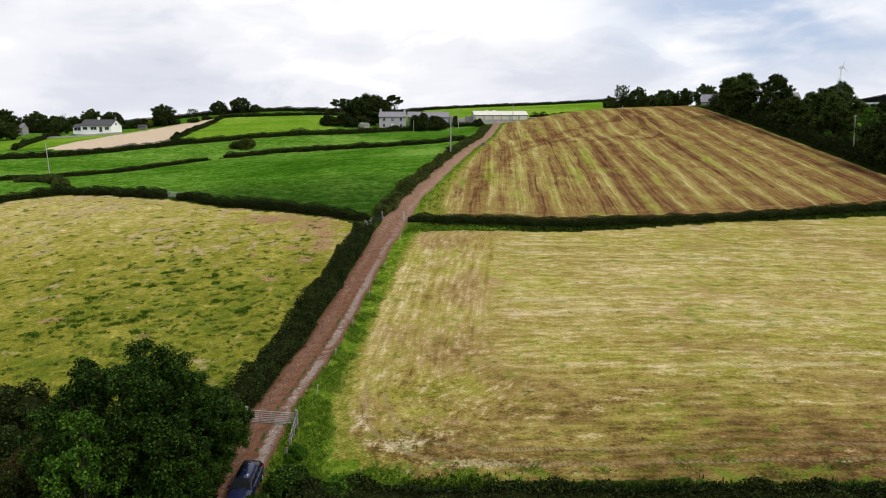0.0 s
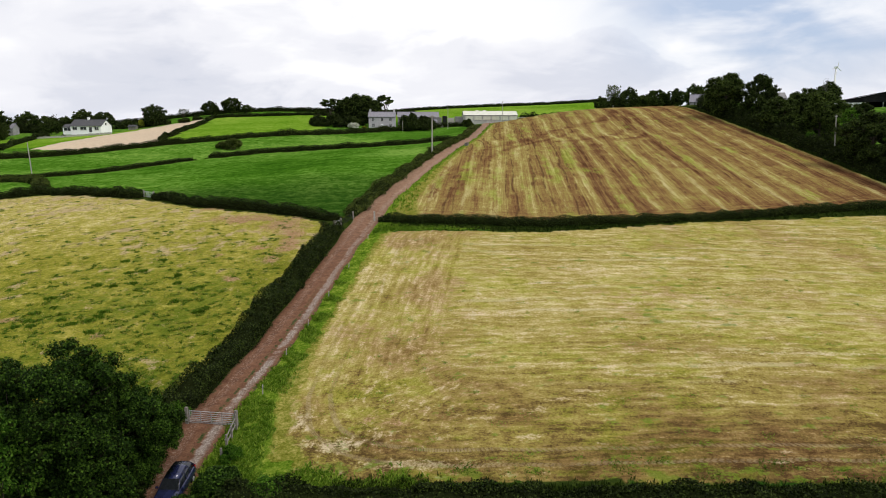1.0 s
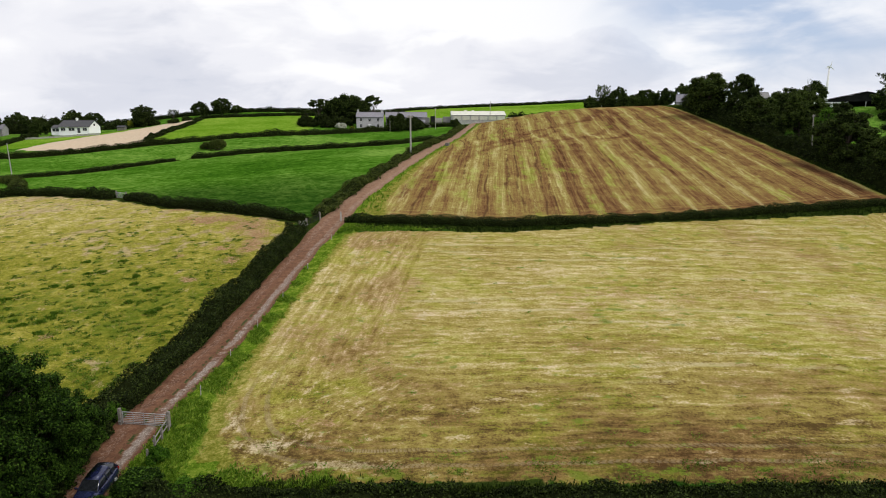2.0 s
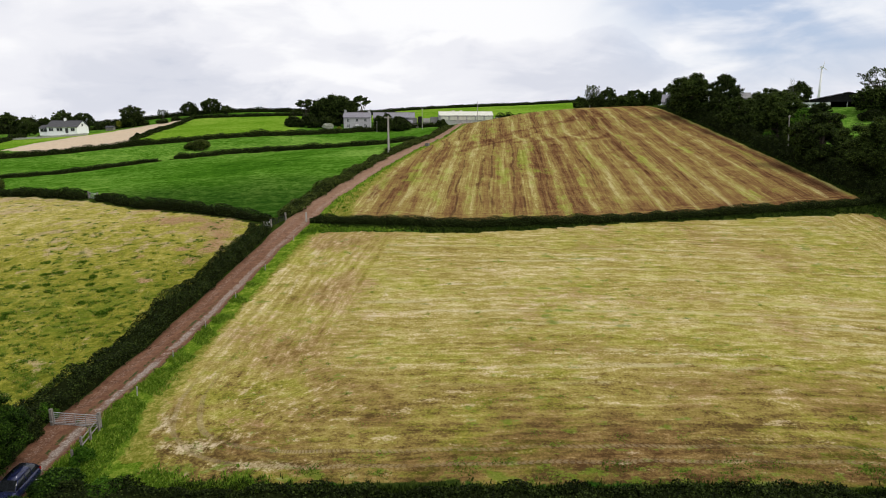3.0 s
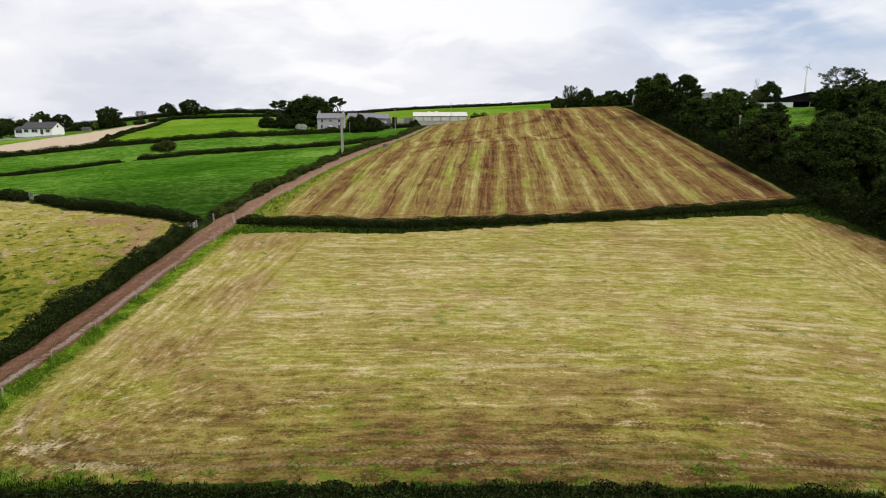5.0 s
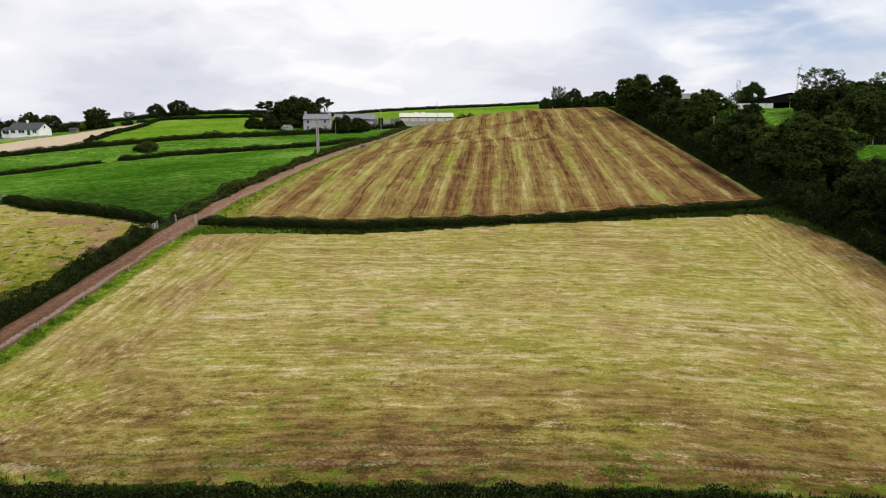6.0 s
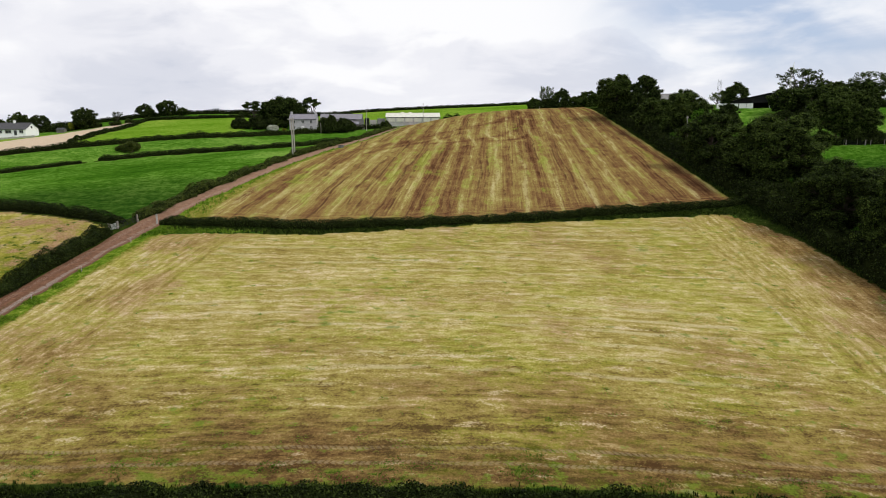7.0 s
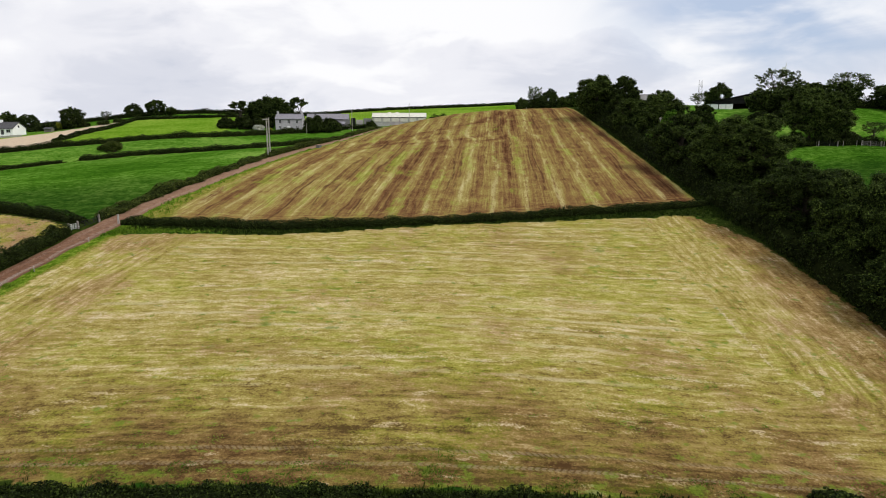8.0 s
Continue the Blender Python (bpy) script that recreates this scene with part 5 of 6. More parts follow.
def window(parent, x, z, wd, ht, y=0.0, name="window"):
    """A window in a front wall: frame, glazing bar, sill and pane."""
    fr = bmesh.new()
    t = 0.07
    for a in ((x - wd / 2, x - wd / 2 + t, z, z + ht), (x + wd / 2 - t, x + wd / 2, z, z + ht), (x - wd / 2, x + wd / 2, z, z + t), (x - wd / 2, x + wd / 2, z + ht - t, z + ht), (x - t / 2, x + t / 2, z, z + ht)):
        box(fr, a[0], a[1], y - 0.05, y + 0.06, a[2], a[3])
    ob = part(name, fr, WHITE, parent)
    part("pane", a_box(x - wd / 2 + 0.03, x + wd / 2 - 0.03, y - 0.015, y + 0.02, z + 0.03, z + ht - 0.03), GLASS, ob)
    part("sill", a_box(x - wd / 2 - 0.08, x + wd / 2 + 0.08, y - 0.14, y - 0.004, z - 0.10, z), CONCRETE, ob)


def gabled(name, m, length, depth, eave, ridge, wall, roof, label, category, windows=(), doors=(), chimneys=(), over=0.25, door_mat=None):
    """A gabled building: its front faces local -y, with the front-left corner at the origin."""
    top = thing(name, m, label, category)
    bm = bmesh.new()
    v = [bm.verts.new(p) for p in ((0, 0, -1.2), (length, 0, -1.2), (length, depth, -1.2), (0, depth, -1.2), (0, 0, eave), (length, 0, eave), (length, depth, eave), (0, depth, eave), (0, depth / 2, ridge), (length, depth / 2, ridge))]
    for f in ((0, 1, 5, 4), (2, 3, 7, 6), (1, 2, 6, 9, 5), (3, 0, 4, 8, 7), (4, 5, 9, 8), (6, 7, 8, 9)):
        bm.faces.new([v[i] for i in f])
    part("wall", bm, wall, top)
    rise = (ridge - eave) / (depth / 2)
    bm = bmesh.new()
    for sgn in (0, 1):
        ya, yb = (-over, depth / 2) if not sgn else (depth + over, depth / 2)
        za, zb = eave - over * rise + 0.03, ridge + 0.03
        q = [(-over, ya, za), (length + over, ya, za), (length + over, yb, zb), (-over, yb, zb)]
        lo = [bm.verts.new(p) for p in q]
        hi = [bm.verts.new((a, b, c + 0.14)) for a, b, c in q]
        bm.faces.new(lo), bm.faces.new(hi)
        for i in range(4):
            bm.faces.new((lo[i], lo[(i + 1) % 4], hi[(i + 1) % 4], hi[i]))
    rf = part("roof", bm, roof, top)
    bm = bmesh.new()
    rod(bm, (-over, depth / 2, ridge + 0.16), (length + over, depth / 2, ridge + 0.16), 0.11, sides=6)
    part("ridge_tiles", bm, roof, rf)
    for x in chimneys:
        c = part("chimney", box(a_box(x - 0.42, x + 0.42, depth / 2 - 0.36, depth / 2 + 0.36, ridge - 0.5, ridge + 1.15), x - 0.48, x + 0.48, depth / 2 - 0.42, depth / 2 + 0.42, ridge + 1.0, ridge + 1.12), wall, rf)
        for dx in (-0.2, 0.2):
            b = bmesh.new()
            rod(b, (x + dx, depth / 2, ridge + 1.12), (x + dx, depth / 2, ridge + 1.45), 0.11, 0.09)
            part("chimney_pot", b, CONCRETE, c)
    for a in windows:
        window(top, *a)
    for x, wd, ht in doors:
        d = part("door", box(a_box(x - wd / 2, x + wd / 2, -0.05, 0.02, -0.1, ht), x - wd / 2 + 0.12, x + wd / 2 - 0.12, -0.07, -0.045, 0.3, ht - 0.25), door_mat or WHITE, top)
        part("door_handle", a_box(x + wd / 2 - 0.16, x + wd / 2 - 0.1, -0.12, -0.055, 0.95, 1.1), GALV, d)
    b = bmesh.new()
    rod(b, (-0.1, -over - 0.06, eave - over * rise + 0.05), (length + 0.1, -over - 0.06, eave - over * rise + 0.05), 0.07, sides=6)
    part("gutter", b, SHEET_DARK, top)
    return top


# white bungalow with a lower porch wing
bz = 16.7
bung = gabled("bungalow", pose(-161.8, 287.6, bz, 0, 0, -3), 14.0, 8.6, 2.65, 5.25, RENDER, SLATE_DARK, "long white rendered bungalow with a dark grey tiled roof", "house",
              [(2.0, 0.85, 2.1, 1.35), (5.9, 0.85, 2.8, 1.35), (12.0, 0.85, 1.9, 1.35)], [(9.2, 1.3, 2.1)], (6.2,), 0.4, SLATE_DARK)
g = bmesh.new()
box(g, 0, 0.9, -0.05, 0.05, 0, 1.0)
win = part("gable_window", g, GLASS, bung)
win.matrix_basis = pose(14.02, 3.6, 2.9, 0, 0, 90)
gabled("porch_wing", pose(-166.2, 289.2, bz, 0, 0, -3), 4.3, 5.6, 1.95, 3.2, RENDER, SLATE_DARK, "low porch wing with a dark roof beside the bungalow", "porch", [(2.1, 0.45, 3.2, 1.35)])
wall = bmesh.new()
for i in range(20):
    x = -174 + i * 1.7
    z = ground_at(x, 281.5)
    box(wall, x, x + 1.72, 281.4 - 0.05 * i, 281.7 - 0.05 * i, z - 0.4, z + 0.75 + 0.03 * (i % 3), 0.02)
tagged(part("garden_wall", wall, CONCRETE), "low grey garden wall before the bungalow", "garden wall")

# grey farmhouse, its outbuildings and the yard
fz = 18.3
gabled("farmhouse", pose(-27.4, 276.8, fz, 0, 0, 2), 11.3, 6.8, 5.1, 7.1, ROUGHCAST, SLATE, "two-storey grey farmhouse with a slate roof and chimneys", "house",
       [(2.0, 0.8, 1.1, 1.5), (9.3, 0.8, 1.1, 1.5), (2.0, 3.3, 1.1, 1.4), (5.65, 3.3, 1.1, 1.4), (9.3, 3.3, 1.1, 1.4)], [(5.65, 1.3, 2.2)], (0.5, 10.8))
gabled("outbuilding", pose(-15.4, 284, 19.6, 0, 0, 4), 18, 7, 3.8, 5.9, SHEET_GREY, SLATE, "long low grey outbuilding behind the farmhouse", "outbuilding", [(3.0, 2.2, 3.4, 0.8)], (), ())
gabled("cattle_shed", pose(13.6, 282.5, 20.9, 0, 0, 2.5), 23.5, 11, 3.3, 5.0, BLOCK, SHEET_PALE, "long cattle shed with a cream roof and open bays", "farm shed", (), (), ())
for i in range(6):
    x = 14.3 + i * 3.85
    y = 282.40 + (x - 13.6) * 0.0437
    ob = tagged(part("shed_panel", a_box(0, 3.2, -0.10, -0.03, 1.4, 3.0, 0.01), SHEET_PALE), "cream cladding panel on the cattle shed wall", "cladding panel", "shed panels")
    ob.matrix_basis = pose(x, y, 20.9, 0, 0, 2.5)
for i, (x, wd, ht, mt) in enumerate([(0.5, 3.4, 3.2, SHEET_GREY), (4.2, 2.0, 3.8, SHEET_DARK), (6.4, 3.0, 3.0, CONCRETE), (9.6, 3.6, 3.6, SHEET_GREY)]):
    ob = tagged(part("yard_wall", a_box(0, wd, 0, 0.3, -1.0, ht, 0.03), mt), "grey concrete and sheet yard wall beside the shed", "yard wall", "yard walls")
    ob.matrix_basis = pose(x, 282.6 + 0.2 * i, 20.1, 0, 0, 2)
for x, y, r, h in ((20.0, 297, 1.5, 4.9), (23.4, 297.5, 1.4, 4.7)):
    tank = thing("feed_bin", pose(x, y, ground_at(x, y)), "pale round feed bin behind the cattle shed", "feed bin", "feed bins")
    b = bmesh.new()
    rod(b, (0, 0, 1.0), (0, 0, h), r, r, 16)
    rod(b, (0, 0, h), (0, 0, h + 0.7), r, 0.3, 16)
    part("bin", b, SHEET_PALE, tank, smooth=False)
    for a in range(4):
        b = bmesh.new()
        rod(b, (r * 0.7 * math.cos(a * 1.57), r * 0.7 * math.sin(a * 1.57), -0.3), (r * 0.7 * math.cos(a * 1.57), r * 0.7 * math.sin(a * 1.57), 1.1), 0.08)
        part("leg", b, GALV, tank)
yard = thing("yard_fence", pose(37.5, 284, 21.6, 0, 0, 6), "pale feed fence beside the cattle shed", "fence")
for i in range(9):
    part("post", a_box(i * 1.2, i * 1.2 + 0.14, 0, 0.14, -0.5, 2.0), POST_WOOD, yard)
for z in (0.4, 1.0, 1.55):
    part("rail", a_box(-0.05, 9.8, -0.06, -0.004, z, z + 0.16), SHEET_PALE, yard)
for x, y, ln, hh in ((2.0, 279.5, 2.6, 1.5), (8.6, 279.0, 3.2, 1.3), (12.4, 279.2, 2.0, 1.7)):
    stack = tagged(part("pallet_stack", box(box(a_box(0, ln, 0, 1.4, -0.3, hh * 0.45, 0.03), 0.1, ln - 0.15, 0.1, 1.3, hh * 0.47, hh * 0.75, 0.03), 0.3, ln - 0.4, 0.15, 1.2, hh * 0.77, hh, 0.03), POST_WOOD), "stacked weathered timber in the farmyard", "timber stack", "yard stacks")
    stack.matrix_basis = pose(x, y, ground_at(x + ln / 2, y), 0, 0, 4)
gabled("lean_shed", pose(-3.4, 279.5, ground_at(-1, 281), 0, 0, 3), 5.2, 4.0, 2.2, 3.2, POST_WOOD, SLATE, "small timber shed with a slate roof in the farmyard", "shed", (), [(3.6, 1.1, 1.9)])
# stone house at the far left and the cottage at the brow
gabled("stone_house", pose(-211, 308, ground_at(-205, 310), 0, 0, 8), 9, 6, 3.2, 5.4, STONE, SLATE, "old grey stone house among dark trees", "house", [(2.2, 1.0, 1.0, 1.2), (6.8, 1.0, 1.0, 1.2)], [(4.5, 1.0, 2.0)], (0.5,))
gabled("cottage", pose(99.6, 250.5, 26.5, 0, 0, -22), 9.0, 5.6, 2.6, 5.3, STONE, SLATE, "grey cottage with a slate roof at the field's brow", "house", [(2.0, 0.9, 1.0, 1.1), (6.6, 0.9, 1.0, 1.1)], [(4.4, 1.0, 2.0)], ())
gabled("garden_shed", pose(-142.5, 301, ground_at(-141, 302), 0, 0, 0), 3.4, 2.4, 1.4, 2.0, POST_WOOD, SLATE_DARK, "small dark timber shed at the stubble field's edge", "shed")


def barn():
    top = thing("barn", pose(127.8, 199.5, 25.75, 0, 0, -21), "open-fronted barn with a dark roof and a gable darkened for shade", "barn")
    wd, dp, ev, rd = 20.0, 9.0, 2.5, 4.7
    bm = bmesh.new()
    for sgn in (0, 1):
        xa = -0.5 if not sgn else wd + 0.5
        q = [(xa, -0.5, ev - 0.1), (xa, dp, ev - 0.1), (wd / 2, dp, rd), (wd / 2, -0.5, rd)]
        lo, hi = [bm.verts.new(p) for p in q], [bm.verts.new((a, b, c + 0.12)) for a, b, c in q]
        bm.faces.new(lo), bm.faces.new(hi)
        for i in range(4):
            bm.faces.new((lo[i], lo[(i + 1) % 4], hi[(i + 1) % 4], hi[i]))
    part("roof", bm, SHEET_DARK, top)
    # near-black cladding: the gable's shade is put into its colour
    bm = bmesh.new()
    a = [bm.verts.new((x, y, z)) for y in (0, 0.08) for x, z in ((0, ev - 0.6), (wd, ev - 0.6), (wd, ev), (wd / 2, rd - 0.05), (0, ev))]
    bm.faces.new(a[:5]), bm.faces.new(a[5:])
    for i in range(5):
        bm.faces.new((a[i], a[(i + 1) % 5], a[(i + 1) % 5 + 5], a[i + 5]))
    part("gable_cladding", bm, SHEET_DARK, top)
    part("back_wall", a_box(0, wd, dp - 0.2, dp, -1.5, ev), SHEET_DARK, top)
    part("side_wall", a_box(wd - 0.15, wd, 0, dp - 0.2, -1.5, ev), SHEET_DARK, top)
    part("side_wall", a_box(0, 0.15, 0, dp - 0.2, -1.5, 1.9), CONCRETE, top)
    for x in (0.0, 5.2, 10.0, 14.8, 19.7):
        part("post", a_box(x, x + 0.25, 0.1, 0.35, -1.5, ev + 0.2), GALV, top)
    for x, n in ((-4.6, 3.9), (-0.6, 2.1), (1.75, 1.9), (3.75, 1.9)):
        part("panel", a_box(x, x + n, -0.16, 0.06, -1.2, 1.75, 0.02), RENDER, top, "white wall panel")


barn()

# wind turbine on the hill
tx, ty = 304.0, 500.0
tz = ground_at(tx, ty)
turbine = thing("wind_turbine", pose(tx, ty, tz), "slender white wind turbine on the far hill", "wind turbine")
b = bmesh.new()
rod(b, (0, 0, -1), (0, 0, 62 - tz), 1.05, 0.6, 14)
part("tower", b, WHITE, turbine, smooth=True)
part("nacelle", a_box(-0.6, 0.6, -1.2, 2.0, 61.6 - tz, 62.9 - tz, 0.2), WHITE, turbine)
b = bmesh.new()
rod(b, (0, -1.9, 62.2 - tz), (0, -1.2, 62.2 - tz), 0.25, 0.5, 12)
hub = part("hub", b, WHITE, turbine)
for a in (80, 200, 320):
    b = bmesh.new()
    ca, sa = math.cos(radians(a)), math.sin(radians(a))
    rod(b, (0.4 * ca, -1.6, 62.2 - tz + 0.4 * sa), (4.2 * ca, -1.6, 62.2 - tz + 4.2 * sa), 0.34, 0.12, 6)
    part("blade", b, WHITE, hub)


# ---- poles ----
def pole(x, y, h, label="weathered wooden electricity pole", arm=0.0, lean=0.0, r=0.14, turn=0.0):
    top = thing("utility_pole", pose(x, y, ground_at(x, y), 0, lean, turn), label, "utility pole", "electricity poles")
    b = bmesh.new()
    rod(b, (0, 0, -0.6), (0, 0, h), r, r * 0.72, 10)
    part("shaft", b, POLE_WOOD, top, smooth=False)
    if arm:
        part("crossarm", a_box(-arm, arm, -0.06, 0.06, h - 0.45, h - 0.32), POLE_WOOD, top)
        for dx in (-arm * 0.85, 0.0, arm * 0.85):
            b = bmesh.new()
            rod(b, (dx, 0, h - 0.33), (dx, 0, h - 0.12), 0.05, 0.035)
            part("insulator", b, CONCRETE, top)
    return top


twin = thing("twin_pole", pose(1.75, 157.2, ground_at(1.75, 158)), "pair of joined wooden electricity poles beside the track", "utility pole", "electricity poles")
for dy in (0.0, 2.0):
    b = bmesh.new()
    rod(b, (0, dy, -0.6), (0, dy, 9.3 + 0.06 * dy), 0.18, 0.14, 10)
    part("shaft", b, POLE_WOOD, twin)
part("crossarm", a_box(-0.08, 0.08, -0.5, 2.5, 8.3, 8.45), POLE_WOOD, twin)
part("crossarm", a_box(-0.85, 0.70, -0.30, -0.17, 8.80, 9.10), POLE_WOOD, twin)
pole(-102.6, 165.6, 8.8, lean=-1.5)
pole(6.5, 270, 8.6, arm=0.5)
pole(30.0, 278.6, 8.6)
pole(83.1, 300, 7.2)
pole(-12.3, 268, 4.4, "short wooden pole before the farmhouse", r=0.11)
pole(95.9, 149.5, 9.2, "pale wooden electricity pole among the trees", arm=0.35, r=0.16, lean=-4.0)

# a lattice mast and a small store behind the belt
mast = thing("lattice_mast", pose(128.5, 212, ground_at(128.5, 212)), "thin grey lattice mast beside the barn", "mast")
for dx in (-0.5, 0.5):
    for dy in (-0.5, 0.5):
        b = bmesh.new()
        rod(b, (dx, dy, -0.4), (dx * 0.8, dy * 0.8, 9.2), 0.035, 0.03, 6)
        part("leg", b, RUSTY, mast)
for i in range(8):
    z = 0.5 + i * 1.15
    b = bmesh.new()
    for a, c in (((-0.48, -0.48), (0.46, -0.48)), ((0.48, -0.48), (0.48, 0.46)), ((0.48, 0.48), (-0.46, 0.48)), ((-0.48, 0.48), (-0.48, -0.46))):
        rod(b, (*a, z), (*c, z + 1.1), 0.016, 0.016, 5)
    part("brace", b, RUSTY, mast)
gabled("store", pose(107.5, 205, ground_at(109, 206), 0, 0, -8), 4.8, 4.6, 3.8, 5.4, STONE, SHEET_GREY, "small grey store with a pale roof among the trees", "outbuilding")


# ---- gates and fences ----
def gate(a, b, height, label, bars=7, metal=GALV):
    """A tubular field gate from a to b, with its posts."""
    (ax, ay), (bx, by) = a, b
    n = math.hypot(bx - ax, by - ay)
    za, zb = ground_at(ax, ay), ground_at(bx, by)
    m = pose(ax, ay, za, 0, 0, math.degrees(math.atan2(by - ay, bx - ax)))
    top = thing("field_gate", m, label, "gate", "field gates")
    drop = (zb - za) / n
    for x in (0.12, n - 0.12):
        part("end_tube", rod(bmesh.new(), (x, 0, 0.12 + drop * x), (x, 0, height + drop * x), 0.03), metal, top)
    for i in range(bars):
        z = 0.14 + (height - 0.17) * (i / (bars - 1)) ** 1.15
        r = bmesh.new()
        rod(r, (0.12, 0, z + drop * 0.12), (n - 0.12, 0, z + drop * (n - 0.12)), 0.026 if i < bars - 1 else 0.034)
        part("bar", r, metal, top)
    for x in (n * 0.27, n * 0.5, n * 0.73):
        part("upright", a_box(x - 0.03, x + 0.03, -0.045, -0.033, 0.14 + drop * x, height + drop * x), metal, top)
    for x in (-0.1, n + 0.1):
        q = part("post", a_box(x - 0.11, x + 0.11, -0.11, 0.11, -0.5 + drop * x, height + 0.25 + drop * x, 0.02), POST_WOOD, top)
        part("hinge", a_box(x - 0.13, x + 0.13, -0.13, -0.112, 0.3 + drop * x, 0.38 + drop * x), GALV, q)
    return top


gate((-15.6, 46.35), (-11.75, 45.85), 1.12, "closed galvanised tubular gate across the track")
gate((-11.15, 96.0), (-9.85, 99.4), 0.95, "dark rusty gate into the green meadow", 5, metal=SHEET_DARK)
gate((-11.9, 94.8), (-11.25, 95.8), 0.95, "short pale galvanised gate standing open beside the track", 6)
gate((-53.0, 121.5), (-50.5, 119.9), 1.15, "galvanised gate in the field hedge")
pillar = thing("gate_pillar", pose(-6.35, 98.7, ground_at(-6.35, 98.7), 0, 0, 10), "pale concrete gate pillar beside the track", "gate pillar")
part("shaft", a_box(-0.12, 0.12, -0.12, 0.12, -0.5, 1.4, 0.03), CONCRETE, pillar)
part("cap", a_box(-0.14, 0.14, -0.14, 0.14, 1.4, 1.47, 0.02), CONCRETE, pillar)

rail = thing("rail_fence", pose(-11.55, 45.5, ground_at(-11.55, 45.5)), "weathered wooden post and rail fence beside the gate", "fence")
for i, (y, ln) in enumerate(((0, 1.3), (-1.3, 1.1), (-2.6, 1.2), (-3.9, 0.9))):
    z = ground_at(-11.5, 45.1 + y) - ground_at(-11.55, 45.1)
    part("post", a_box(-0.07 + 0.05 * i, 0.07 + 0.05 * i, y - 0.07, y + 0.07, z - 0.5, z + ln, 0.015), POST_WOOD, rail)
for z in (0.45, 0.95):
    b = bmesh.new()
    rod(b, (-0.09, 0.15, z), (0.06, -2.8, z - 0.32), 0.05, 0.045)
    part("rail", b, POST_WOOD, rail)
for x, y, h in ((-10.9, 50.5, 1.1), (-10.35, 56.7, 1.1), (-9.6, 63.2, 1.0), (-8.7, 70.4, 1.0), (-7.6, 79.0, 1.0), (-6.4, 90.0, 1.0)):
    ob = tagged(part("fence_post", a_box(-0.04, 0.04, -0.04, 0.04, -0.4, h - 0.25, 0.01), POLE_WOOD), "pale wooden fence post in the grass verge", "fence post", "verge posts")
    ob.matrix_basis = pose(x, y, ground_at(x, y), 2, 3, 20)
for i in range(7):
    x, y = 128.5 + i * 2.6, 148.6 - i * 0.75
    fp = tagged(part("fence_post", a_box(-0.06, 0.06, -0.06, 0.06, -0.4, 1.2, 0.012), POST_WOOD), "weathered fence post at the pasture's edge", "fence post", "pasture fence")
    fp.matrix_basis = pose(x, y, ground_at(x, y), 0, 0, -16)
gate((131.5, 147.5), (135.0, 146.4), 1.0, "dark rusty gate at the edge of the pasture", 5, metal=SHEET_DARK)
gate((140.0, 145.3), (143.6, 144.4), 1.0, "dull grey gate at the edge of the pasture", 5, metal=RUSTY)

trough = thing("water_trough", pose(10.9, 174.6, ground_at(10.9, 174.6), 0, 0, 75), "dull grey steel water trough on the track's verge", "water trough")
bm = box(bmesh.new(), -0.9, 0.9, -0.42, 0.42, -0.1, 0.72, 0.04)
f = max(bm.faces, key=lambda q: q.calc_center_median().z)
bmesh.ops.inset_region(bm, faces=[f], thickness=0.09)
bmesh.ops.translate(bm, verts=f.verts[:], vec=(0, 0, -0.4))
part("basin", bm, RUSTY, trough)
part("water", a_box(-0.75, 0.75, -0.28, 0.28, 0.40, 0.52), GLASS, trough)


